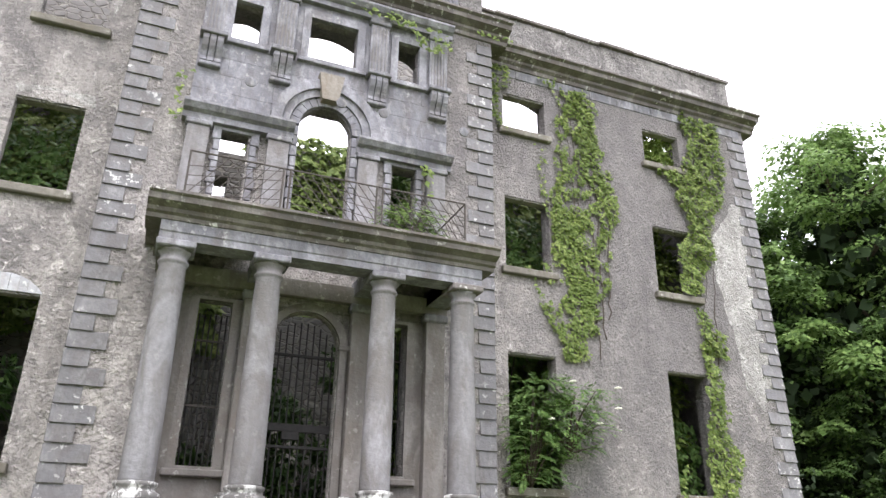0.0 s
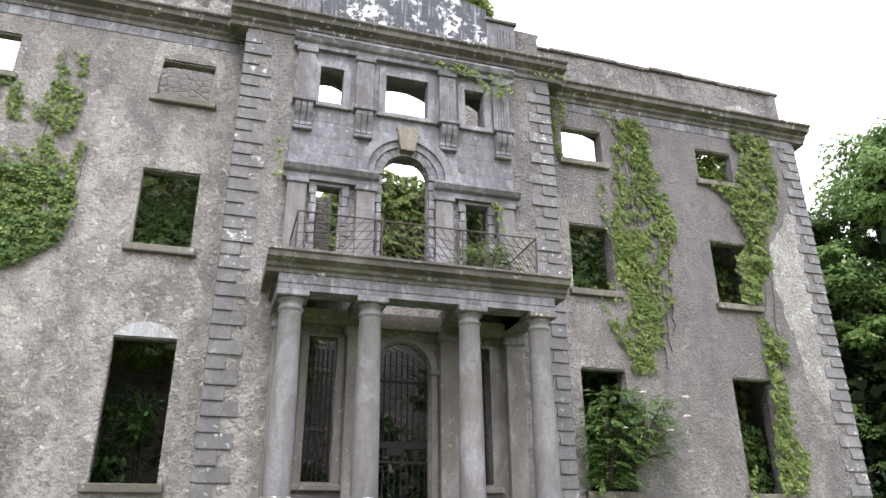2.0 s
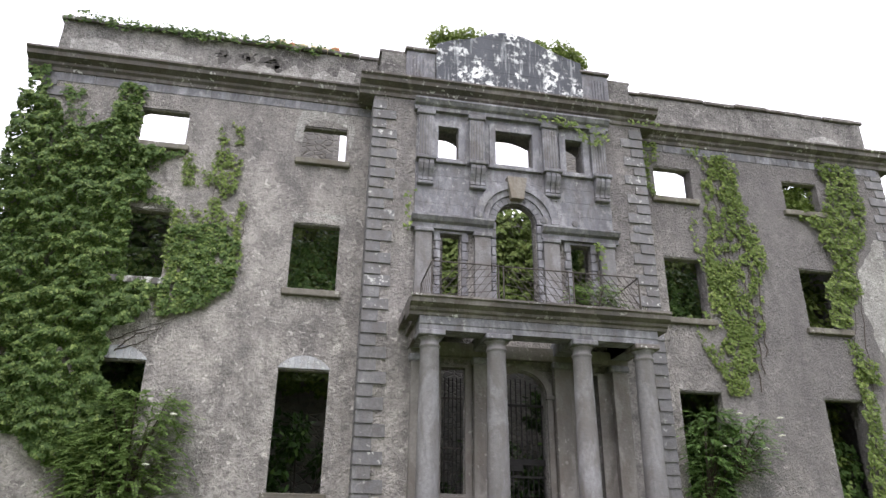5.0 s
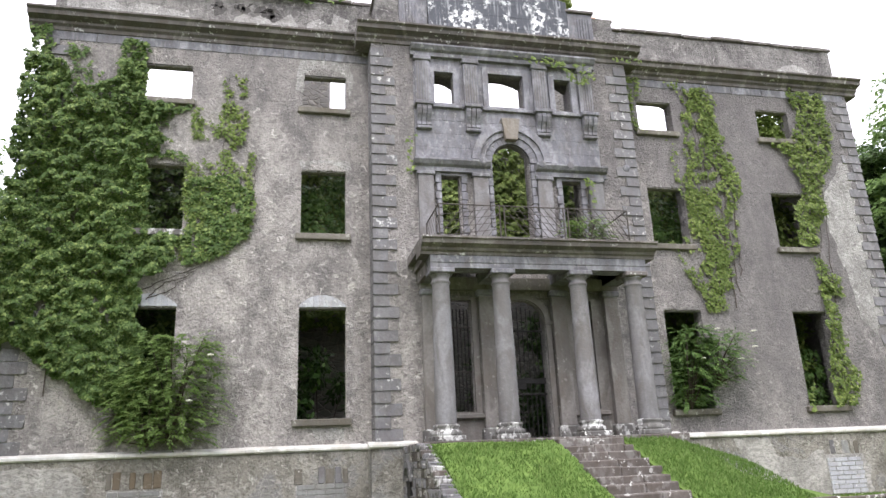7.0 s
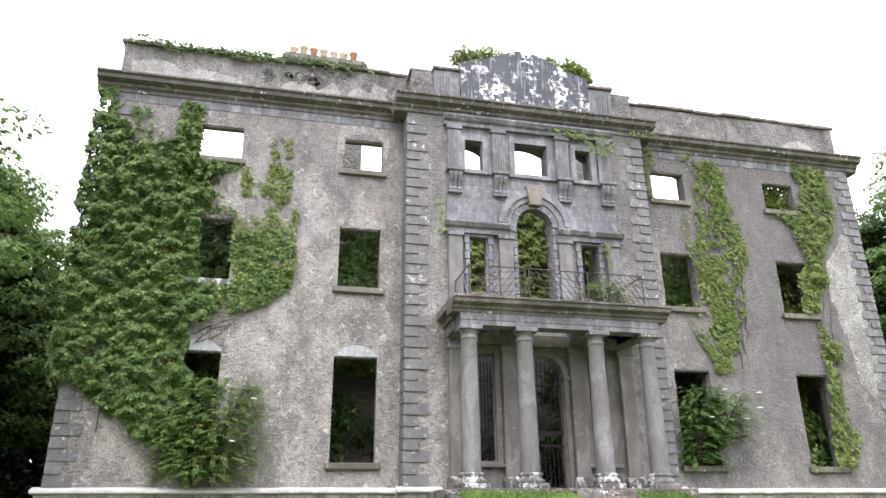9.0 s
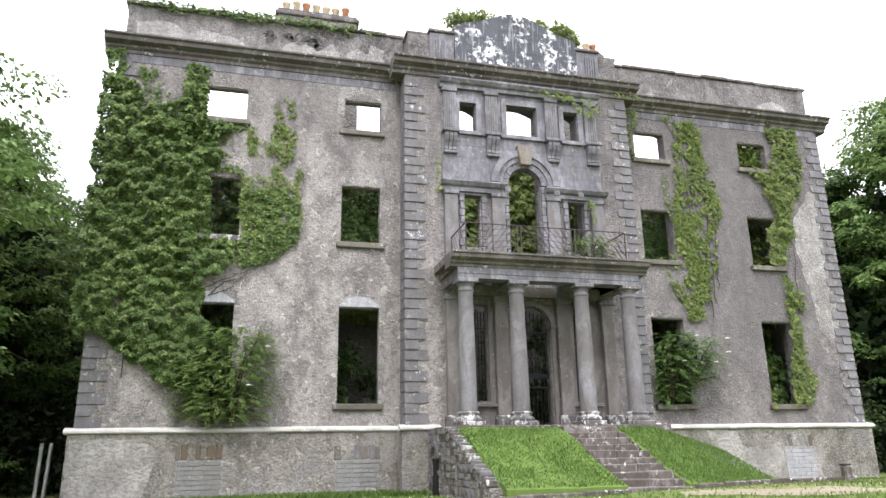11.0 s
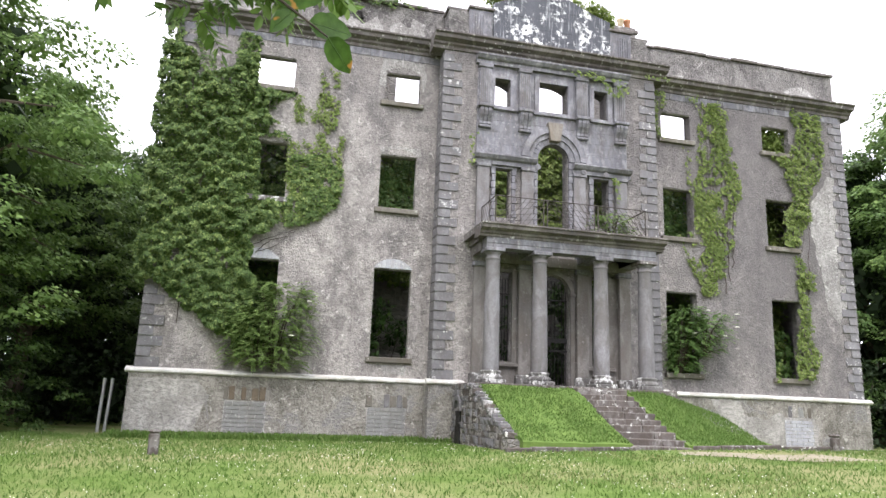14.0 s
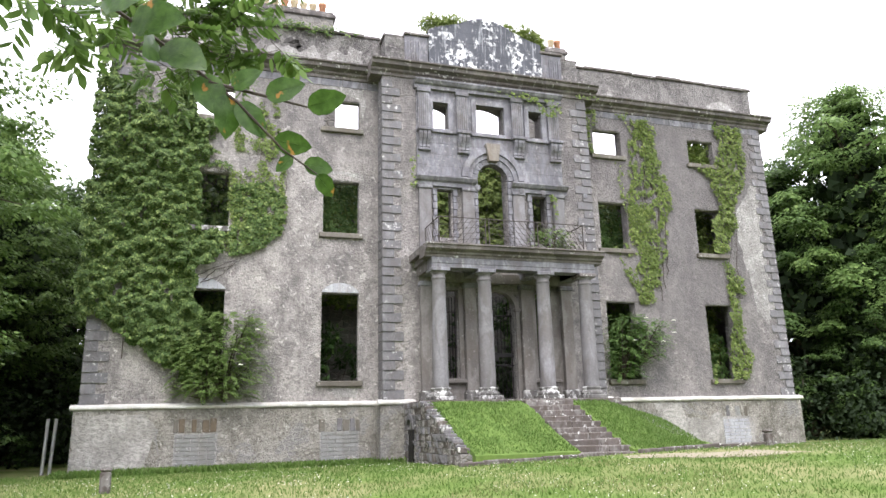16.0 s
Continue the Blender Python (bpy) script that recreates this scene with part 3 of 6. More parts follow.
bm = extrude_x(bmesh.new(), [(y - 0.72, z + 0.005) for y, z in COR], C - 4.32, C + 4.32)
structure("cornice_centre", bm, CORNICE, "moulded stone cornice of the centre bay", "cornice")
# frieze band of smooth stone below the wing cornices
for nm, x0, x1 in (("frieze_west", C - 12.45, C - 3.9), ("frieze_east", C + 3.9, C + 12.45)):
    fr = thing(nm, x0, 0, 12.7, "smooth grey stone blocks under the cornice", "frieze", kind="structure")
    me = mesh_of("block", boxed(-0.5, 0.5, -0.02, 0.05, -0.13, 0.13, bevel=0.008), LIME)
    x = x0
    while x < x1 - 0.3:
        w = min(random.uniform(0.7, 1.3), x1 - x)
        piece("block", me, fr, (x + w / 2, 0, 12.74), (w - 0.012, 1, 1))
        x += w

# ---- centre bay ----
bay_holes = [(C - 1.85 - .28, C - 1.85 + .28, 11.06, 12.05), (C - .53, C + .53, 11.03, 12.12), (C + 1.75 - .26, C + 1.75 + .26, 11.06, 12.10),
             (C - 1.78 - .27, C - 1.78 + .27, 7.2, 8.86), (C - .55, C + .55, 6.45, 9.92), (C + 1.78 - .27, C + 1.78 + .27, 7.2, 8.86),
             (C - 1.67 - .29, C - 1.67 + .29, 2.55, 5.4), (C - .62, C + .62, 1.80, 5.42), (C + 1.67 - .29, C + 1.67 + .29, 2.55, 5.4)]
bm = wall_grid(bmesh.new(), C - 3.9, C + 3.9, 1.74, 13.0, -0.72, -0.52, bay_holes)
wall_grid(bm, C - 3.9, C + 3.9, 1.74, 13.0, -0.52, 0.2, [(a - .2, b + .2, c - (.1 if c > 2 else 0), d + .35) for a, b, c, d in bay_holes])
arch_fill(bm, C, 9.36, 0.55, 9.92, -0.72, -0.52)
arch_fill(bm, C, 4.79, 0.62, 5.42, -0.72, -0.52)
bmesh.ops.remove_doubles(bm, verts=bm.verts, dist=1e-4)
structure("wall_bay", bm, PLASTER, "projecting centre bay of weathered grey render", "wall")

for a, b, c, d in bay_holes[:3]:
    structure("window_head", segment_fill(bmesh.new(), a - .201, b + .201, d + (.0 if a < C - 1 else .1), .20, d + .351, -0.519, 0.199), PLASTER, "rough shallow-arched rear head of an attic window", "window head")

# ashlar face of the upper storeys
front = thing("frontispiece", C, -0.72, 6.45, "carved grey limestone frontispiece with pilasters and a great arched window", "stone facing")

# panels between first- and second-storey windows
LEVELS = (9.30, 9.71, 10.12, 10.53, 10.95)
for k, (za, zb) in enumerate(zip(LEVELS, LEVELS[1:])):
    for xs in ((-2.72, -2.1 + .3 * (k % 2), -1.16), (1.16, 1.75 + .35 * (k % 2), 2.72)):
        for x0, x1 in zip(xs, xs[1:]):
            part("panel_block", boxed(C + x0 + .0015, C + x1 - .0015, -0.80 - random.uniform(0, .002), -0.722, za + .0015, zb - .0015, bevel=0.003), LIME, front)
    for s in (-1, 1):
        edge = [za + (zb - za) * i / 6 for i in range(7)]
        inner = [(C + s * (math.sqrt(max(0, 1.14 ** 2 - (z - 9.36) ** 2)) + .003), z - .003 * (i == 6) + .003 * (i == 0)) for i, z in enumerate(edge)]
        b = polygon_y(bmesh.new(), [(C + s * 1.157, za + .003), (C + s * 1.157, zb - .003)] + inner[::-1], -0.80, -0.722)
        part("panel_block", b, LIME, front)
# second-storey window frames
for xc, hw, zt in ((-1.85, .28, 12.05), (0, .53, 12.12), (1.75, .26, 12.10)):
    b = wall_grid(bmesh.new(), C + xc - hw - .17, C + xc + hw + .17, 10.97, zt + .2, -0.84, -0.722, [(C + xc - hw, C + xc + hw, 11.06, zt)])
    part("window_surround", b, LIME, front)
    part("window_sill", boxed(C + xc - hw - .22, C + xc + hw + .22, -0.90, -0.722, 10.90, 10.985, bevel=.01), LIME, front)
part("back_face", wall_grid(bmesh.new(), C - 2.72, C + 2.72, 10.95, 12.52, -0.775, -0.722, [(h[0] - .1, h[1] + .1, h[2], h[3] + .1) for h in bay_holes[:3]]), LIME, front)
# fluted pilasters with scroll brackets
for xc in (-2.47, -1.06, 1.03, 2.46):
    b = boxed(C + xc - .21, C + xc + .21, -0.875, -0.722, 11.0, 12.36, bevel=.006)
    pil = part("pilaster", b, LIME, front, "fluted pilaster")
    for i in range(5):
        part("flute", boxed(C + xc - .17 + .075 * i, C + xc - .13 + .075 * i, -0.895, -0.87, 11.10, 12.30, bevel=.008), COLUMN, pil)
    part("capital", boxed(C + xc - .25, C + xc + .25, -0.93, -0.722, 12.36, 12.50, bevel=.02), LIME, pil)
    br = part("bracket", boxed(C + xc - .27, C + xc + .27, -1.08, -0.722, 10.88, 10.99, bevel=.02), LIME, front, "scrolled console bracket")
    for i in range(3):
        b = bmesh.new()
        prof = [(-.722, 10.88), (-1.02, 10.88), (-1.04, 10.76), (-.99, 10.62), (-.92, 10.52), (-.88, 10.42), (-.90, 10.33), (-.84, 10.28), (-.722, 10.30)]
        extrude_x(b, prof, C + xc - .20 + .14 * i, C + xc - .08 + .14 * i)
        part("scroll", b, LIME, br)
    part("drop", boxed(C + xc - .22, C + xc + .22, -0.93, -0.722, 10.20, 10.29, bevel=.02), LIME, br)
ENT = [(-.722, 12.50), (-.90, 12.50), (-.90, 12.62), (-.98, 12.66), (-1.06, 12.76), (-1.06, 12.81), (-.722, 12.84)]
part("entablature", extrude_x(bmesh.new(), ENT, C - 2.80, C + 2.80), LIME, front)
# arched window of the first floor
SER = [(-.722, 8.95), (-.90, 8.95), (-.90, 9.08), (-1.0, 9.12), (-1.08, 9.22), (-1.08, 9.27), (-.722, 9.30)]
for s in (-1, 1):
    part("entablature", extrude_x(bmesh.new(), SER, *sorted((C + s * .66, C + s * 2.80))), LIME, front)
    for xc, wv in ((2.47, .42), (.93, .42)):
        p = part("pilaster", boxed(C + s * xc - wv / 2, C + s * xc + wv / 2, -0.87, -0.722, 6.42, 8.84, bevel=.006), COLUMN, front, "plain limestone pilaster")
        part("capital", boxed(C + s * xc - wv / 2 - .04, C + s * xc + wv / 2 + .04, -0.92, -0.722, 8.84, 8.95, bevel=.02), LIME, p)
    # rusticated surround of the small side light
    for zi in range(10):
        z = 6.50 + .24 * zi
        for e in (-1, 1):
            w = .17 if zi % 2 else .13
            xa = C + s * 1.75 + e * .28
            if z > 7.0 or e:
                part("quoin_block", boxed(*sorted((xa, xa + e * w)), -0.80, -0.722, z, z + .225, bevel=.012), LIME, front)
    part("lintel", boxed(C + s * 1.75 - .45, C + s * 1.75 + .45, -0.80, -0.722, 8.87, 8.948, bevel=.01), LIME, front)
    # blocks lining the tall arch
    for zi in range(12):
        z = 6.46 + .24 * zi
        xa = C + s * .56
        part("quoin_block", boxed(*sorted((xa, xa + s * (.15 if zi % 2 else .12))), -0.815, -0.722, z, z + .225, bevel=.012), LIME, front)
for i in range(13):
    a0, a1 = 180 * i / 13 + .5, 180 * (i + 1) / 13 - .5
    part("voussoir", ring(bmesh.new(), C, 9.36, .56, .76, -0.83, -0.722, a0, a1, 2), LIME, front)
part("archivolt", ring(bmesh.new(), C, 9.36, .77, .94, -0.87, -0.722), LIME, front)
part("archivolt", ring(bmesh.new(), C, 9.36, .94, 1.16, -0.93, -0.722), LIME, front)
part("keystone", polygon_y(bmesh.new(), [(C - .17, 9.98), (C + .17, 9.98), (C + .27, 10.62), (C - .27, 10.62)], -1.02, -0.722), KEYST, front, "brown tapered keystone")

# pediment block on the parapet
ped = thing("attic_pediment", C, -0.6, 13.4, "dark curved attic block streaked white with lichen, plants on top", "attic")
prof = [(C - 2.2, 13.40), (C + 2.2, 13.40), (C + 2.2, 14.92), (C + 1.75, 15.05)]
prof += [(C + 1.05 - 2.1 * i / 8, 15.32 + .36 * math.sin(math.pi * i / 8)) for i in range(9)]
prof += [(C - 1.75, 15.12), (C - 2.2, 14.92)]
part("core", polygon_y(bmesh.new(), [(x * .995 + C * .005, z - .02) for x, z in prof], -0.70, 0.1), DARKSTONE, ped)
for k in range(6):
    course = clip_z(prof, 13.40 + .39 * k + .003, 13.40 + .39 * (k + 1) - .003)
    cuts = [-2.3 - .55 * (k % 2) + 1.12 * i for i in range(6)]
    for xa, xb in zip(cuts, cuts[1:]):
        pts = clip_z(course, C + xa + .003, C + xb - .003, 0) if len(course) > 2 else []
        if len(pts) > 2:
            part("attic_block", polygon_y(bmesh.new(), pts, -0.72 - random.uniform(0, .006), -0.701), DARKSTONE, ped)
for s in (-1, 1):
    part("pedestal", boxed(*sorted((C + s * 2.2, C + s * 3.05)), -0.66, 0.1, 13.4, 14.6, bevel=.02), LIME, ped)
    for i in range(5):
        xa = C + s * (2.55 + .09 * i)
        part("flute", boxed(xa - .025, xa + .025, -0.70, -0.65, 13.6, 14.4, bevel=.012), LIME, ped)
    part("coping", boxed(*sorted((C + s * 2.15, C + s * 3.1)), -0.74, 0.15, 14.6, 14.7, bevel=.02), CORNICE, ped)

# ---- quoins ----
WEDGE = [(.02, .006), (-.042, .006), (-.040, .03), (-.010, .27), (-.006, .296), (.02, .296)]
q_long = mesh_of("quoin", extrude_x(bmesh.new(), WEDGE, 0, .64), QUOIN)
q_short = mesh_of("quoin", extrude_x(bmesh.new(), WEDGE, 0, .37), QUOIN)
sides = mesh_of("quoin", boxed(0, 0.05, -0.02, 0.62, 0.006, 0.292, bevel=.014), QUOIN)
quoins_bay = thing("quoin_strips", C, -0.72, 1.92, "alternating grey limestone quoin blocks with dark shadowed joints", "quoins", kind="structure")
for k in range(36):
    z = 1.90 + .3013 * k
    me, w = (q_short, .37) if k % 2 else (q_long, .64)
    for x, y in ((C - 3.9, -.72), (C + 3.9 - w, -.72), (C - 12.5, 0), (C + 12.5 - w, 0)):
        f = random.uniform(.92, 1.06)
        piece("quoin", me, quoins_bay, (x if x < C else x + w * (1 - f), y + random.uniform(-.004, .004), z), (f, 1, 1))
    piece("quoin", sides, quoins_bay, (C - 3.925, -0.72, z))
    piece("quoin", sides, quoins_bay, (C - 12.525, 0, z))

# ---- string course and coping ----
course = thing("string_course", C, -0.1, 1.8, "projecting stone string course white with lichen", "string course", kind="structure")
me = mesh_of("course_stone", extrude_x(bmesh.new(), [(.02, 1.73), (-.16, 1.745), (-.20, 1.78), (-.20, 1.83), (-.12, 1.87), (0.02, 1.91)], -.5, .5), LICHEN)
for x0, x1, y in ((C - 12.72, C - 3.95, 0), (C - 4.1, C - 2.9, -.72), (C + 2.9, C + 4.1, -.72), (C + 3.95, C + 12.72, 0)):
    x = x0
    while x < x1 - .05:
        w = min(random.uniform(.9, 1.7), x1 - x)
        piece("course_stone", me, course, (x + w / 2, y, random.uniform(-.006, .006)), (w - .008, 1, 1))
        x += w
coping = thing("parapet_coping", C, .4, 14.6, "thin weathered coping stones, uneven and mossy", "coping", kind="structure")
me = mesh_of("coping_stone", boxed(-.5, .5, -.34, .34, -.05, .06, bevel=.02), CORNICE)
for x0, x1, y, zt in ((C - 12.55, C - 3.75, .48, 14.79), (C + 3.75, C + 12.55, .48, 14.79), (C - 3.82, C - 3.06, -.2, 14.56), (C + 3.06, C + 3.82, -.2, 14.56)):
    x = x0
    while x < x1 - .05:
        w = min(random.uniform(.7, 1.3), x1 - x)
        piece("coping_stone", me, coping, (x + w / 2, y + random.uniform(-.03, .03), zt + random.uniform(-.025, .03)), (w - .01, 1, random.uniform(.8, 1.2)), random.uniform(-.01, .01))
        x += w

# ---- window dressings of the wings ----
for i, x in enumerate(W_X):
    for k, (z0, z1) in enumerate(ROWS_Z):
        wd = thing("window_%d" % (3 * i + k + 1), x, 0, z0, ("tall", "square-headed", "small attic")[k] + " empty window opening with worn stone sill", "window", kind="structure")
        b = boxed(x - .73, x + .73, -.13, .45, z0 - .17, z0, bevel=.02)
        part("window_sill", b, BASESTONE if (i, k) == (0, 1) else SILL, wd, "lichen-grown stone sill")
        part("lintel", boxed(x - .605, x + .605, .03, .25, z1 - .04, z1 + .02, bevel=.01), RUBBLE, wd, "rough stone lintel")
        if k == 0 and i < 2 or (k == 2 and i < 2) or k == 1 and i == 1:
            rise = .30 if k == 0 else .22
            n = 9
            r = (.62 ** 2 + rise ** 2) / (2 * rise)
            ha = math.degrees(math.asin(.62 / r))
            for q in range(n):
                a0 = 90 - ha + 2 * ha * q / n
                a1 = 90 - ha + 2 * ha * (q + 1) / n
                x0a, x1a = x + r * math.cos(radians(a0)), x + r * math.cos(radians(a1))
                part("voussoir", polygon_y(bmesh.new(), [(x0a - .004, z1 + .0), (x1a + .004, z1 + .0), (x1a + .004, z1 + rise - r + r * math.sin(radians(a1)) + .02), (x0a - .004, z1 + rise - r + r * math.sin(radians(a0)) + .02)], -.012, .05),
                     VOUSS if k == 0 else PLASTER, wd)

# ---- blocked basement windows ----
blk = [mesh_of("concrete_block", boxed(-.5, .5, -.05, .05, -.05, .05, bevel=.006), m) for m in (BLOCK, VOUSS)]
for x, z0, zt, lab, mk in ((W_X[0], -.2, 1.02, "basement window walled up with grey concrete blocks", 0), (W_X[1], -.1, .95, "basement window walled up with weathered blocks", 0), (W_X[3] + .1, .1, 1.12, "basement window walled up with blue-grey blocks", 1)):
    bw = thing("blocked_window", x, -.12, 0, lab, "blocked window", "blocked basement windows", kind="structure")
    part("mortar", boxed(x - .60, x + .60, -.135, -.06, z0, zt + .02), SCAR, bw, "pale mortar")
    z, k = z0, 0
    while z < zt - .05:
        xx = x - .58 - (.22 if k % 2 else 0)
        while xx < x + .55:
            a, b = max(xx, x - .58), min(xx + .44, x + .58)
            if b - a > .05:
                piece("concrete_block", blk[mk], bw, ((a + b) / 2, -.10 + random.uniform(-.006, .004), z + .06), (b - a - .014, 1, 1.05))
            xx += .45
        z += .122
        k += 1
    xx = x - .64
    while xx < x + .56:
        w = random.uniform(.14, .26)
        part("lintel_stone", boxed(xx, min(xx + w, x + .66) - .012, -.135, -.05, zt + .04, zt + random.uniform(.38, .46), bevel=.02, rough=.012), random.choice((RUSTSTONE, RUSTSTONE, SILL, BASEMENT) if x < -8 else (SILL, QUOIN, BASEMENT, BLOCK)), bw)
        xx += w


def bare_patch(label, outline, y, material, seed, wobble=.18):
    """A place where the top coat has fallen: a thin coat of another stuff with a ragged edge."""
    pts = []
    n = len(outline)
    for i in range(n):
        (xa, za), (xb, zb) = outline[i], outline[(i + 1) % n]
        m = max(2, int(math.hypot(xb - xa, zb - za) / .12))
        for q in range(m):
            f = q / m
            x, z = xa + (xb - xa) * f, za + (zb - za) * f
            pts.append((x + wobble * rough_noise(x, z, 2.2, seed) + .05 * rough_noise(x, z, 9, seed), z + wobble * rough_noise(x, z, 2.4, seed + 4) + .05 * rough_noise(x, z, 8, seed + 4)))
    return structure("bare_patch", polygon_y(bmesh.new(), pts, y - .006, y + .02), material, label, "wall patch")


bare_patch("pale scar where the render has fallen off", [(11.55, 10.2), (11.85, 10.4), (11.9, 9.0), (11.9, 7.6), (11.92, 6.5), (12.0, 5.2), (11.55, 4.6), (11.15, 5.2), (11.02, 6.4), (10.75, 7.4), (10.6, 8.4), (10.72, 9.1), (11.05, 9.55)], 0, SCAR, 3, .12)
bare_patch("rubble showing through lost render", [(6.0, 1.66), (7.1, 1.66), (7.35, 1.2), (8.1, 1.05), (8.7, 1.3), (9.95, 1.3), (10.25, .85), (10.2, .1), (7.0, .1), (6.6, .8)], -.12, STONEWORK, 4, .10)
bare_patch("pale stones at the corner of the basement", [(-12.65, 1.60), (-10.75, 1.62), (-10.5, 1.1), (-10.75, .1), (-11.4, -.2), (-12.65, -.2)], -.12, STONEWORK, 5, .12)
bare_patch("pale mortar round the attic window head", [(C - 5.95, 12.1), (C - 5.8, 12.55), (C - 5.1, 12.7), (C - 4.4, 12.5), (C - 4.3, 12.05), (C - 4.48, 11.4), (C - 4.52, 12.13), (C - 5.72, 12.13), (C - 5.75, 11.5), (C - 5.95, 11.6)], 0, SCAR, 6, .05)
bare_patch("pale mortar over a window head", [(C - 5.75, 9.18), (C - 5.8, 9.42), (C - 5.1, 9.5), (C - 4.45, 9.45), (C - 4.4, 9.18)], 0, SCAR, 7, .05)
bare_patch("pale mortar under a window sill", [(C - 5.4, 2.3), (C - 4.6, 2.3), (C - 4.65, 2.0), (C - 5.3, 2.0)], 0, SCAR, 8, .05)
bare_patch("broken pale render low on the parapet", [(-12.3, 13.4), (-12.3, 14.1), (-11.5, 14.3), (-10.6, 14.0), (-10.0, 14.15), (-9.3, 13.95), (-8.9, 13.6), (-8.9, 13.4)], .22, SCAR, 18, .14)
bare_patch("broken pale render low on the parapet", [(-8.1, 13.4), (-7.6, 14.1), (-7.2, 14.0), (-6.6, 13.95), (-6.2, 14.3), (-5.9, 13.7), (-5.85, 13.4)], .22, SCAR, 19, .16)
bare_patch("broken pale render low on the parapet", [(-5.75, 13.4), (-5.8, 14.0), (-5.45, 14.15), (-5.1, 13.95), (-5.0, 14.3), (-4.55, 14.2), (-4.5, 13.4)], .22, SCAR, 20, .10)
# flat patches: the dark of missing stones is painted on, nothing is recessed
for sd in range(21, 39):
    xx, zz, r = random.choice((-8.4, -7.7, -7.1, -6.7)) + random.uniform(-.3, .3), random.uniform(14.0, 14.45), random.uniform(.07, .17)
    bare_patch("black patch painted as the dark of a hollow in the parapet", [(xx - r, zz - r * .6), (xx + r * .3, zz - r * .8), (xx + r, zz - r * .1), (xx + r * .4, zz + r * .6), (xx - r * .7, zz + r * .5)], .215, HOLE_DARK, sd, .2)
for xx, zz, r, sd in ((4.4, 13.55, .3, 11), (5.3, 13.55, .35, 12), (6.0, 13.5, .3, 13), (10.8, 13.8, .45, 17)):
    bare_patch("crumbling pale patch on the parapet", [(xx - r * 1.6, zz - .12), (xx + r * 1.5, zz - .12), (xx + r, zz + r * .5), (xx, zz + r * .75), (xx - r, zz + r * .4)], .22, SCAR, sd, .12)

# ---- porch ----
porch = thing("portico", C, -1.7, 1.8, "limestone portico with four plain columns carrying a balcony slab", "portico")
part("floor_slab", boxed(C - 3.15, C + 3.15, -2.85, -.725, 1.55, 1.80, bevel=.02), STEP, porch, "worn stone porch floor")
part("substructure", boxed(C - 3.05, C + 3.05, -2.75, -.845, -.5, 1.55), RUBBLE, porch, "rubble base")
COLX = (-2.50, -1.0, 1.0, 2.50)
for j, xc in enumerate(COLX):
    x, y = C + xc, -2.22
    col = part("column", lathe(bmesh.new(), x, y, [(.235, 2.16), (.245, 2.2), (.24, 2.7), (.235, 3.5), (.205, 5.40), (.215, 5.43), (.235, 5.45), (.235, 5.48), (.205, 5.50), (.205, 5.58), (.24, 5.62), (.265, 5.66)], 32), COLUMN, porch, "smooth tapering grey limestone shaft", True)
    part("base", lathe(bmesh.new(), x, y, [(.33, 1.92), (.345, 1.96), (.34, 2.02), (.28, 2.05), (.27, 2.09), (.30, 2.12), (.30, 2.16), (.25, 2.18)], 28), BASESTONE, col, "moulded base white with lichen", True)
    part("plinth", boxed(x - .36, x + .36, y - .36, y + .36, 1.80, 1.925, bevel=.02), BASESTONE, col)
    part("abacus", boxed(x - .30, x + .30, y - .30, y + .30, 5.66, 5.78, bevel=.02), CORNICE if j == 3 else LIME, col)
    # pilaster on the wall behind, with a stone beam over
    pil = part("pilaster", boxed(x - .20, x + .20, -.93, -.725, 2.15, 5.48, bevel=.01), PORCH, porch, "plain wall pilaster")
    part("capital", boxed(x - .25, x + .25, -.98, -.725, 5.48, 5.64, bevel=.03), LIME, pil)
    part("base", boxed(x - .27, x + .27, -1.0, -.725, 1.80, 2.15, bevel=.04), BASESTONE, pil)
    part("beam", boxed(x - .20, x + .20, -2.0, -.725, 5.785, 6.10, bevel=.01), LIME, porch)
part("wall_beam", boxed(C - 2.75, C + 2.75, -.90, -.725, 5.65, 5.98, bevel=.01), PORCH, porch)
part("architrave", extrude_x(bmesh.new(), [(-2.0, 5.785), (-2.46, 5.785), (-2.46, 5.90), (-2.48, 5.92), (-2.48, 6.09), (-2.0, 6.09)], C - 2.78, C + 2.78), LIME, porch)
PC = [(-1.95, 6.095), (-2.50, 6.095), (-2.52, 6.16), (-2.58, 6.19), (-2.60, 6.25), (-2.76, 6.31), (-2.78, 6.40), (-2.83, 6.43), (-2.83, 6.475), (-1.95, 6.50)]
part("cornice", extrude_x(bmesh.new(), PC, C - 3.02, C + 3.02), CORNICE, porch, "heavy moulded cornice")
for s in (-1, 1):
    b = bmesh.new()
    for y0, y1, z0, z1, ex in ((-1.95, -.725, 5.79, 6.095, 2.78), (-1.95, -.725, 6.095, 6.28, 2.86), (-1.95, -.725, 6.28, 6.49, 3.02)):
        box(b, *sorted((C + s * 2.3, C + s * ex)), y0, y1, z0, z1)
    part("side_cornice", b, CORNICE, porch)
for s in (-1, 1):
    part("deck", boxed(*sorted((C + s * 2.29, C + s * 1.25)), -1.949, -.727, 6.34, 6.49), CORNICE, porch)
part("deck", boxed(C - 1.24, C + 1.24, -1.949, -1.3, 6.34, 6.49), CORNICE, porch, "broken balcony floor slab")
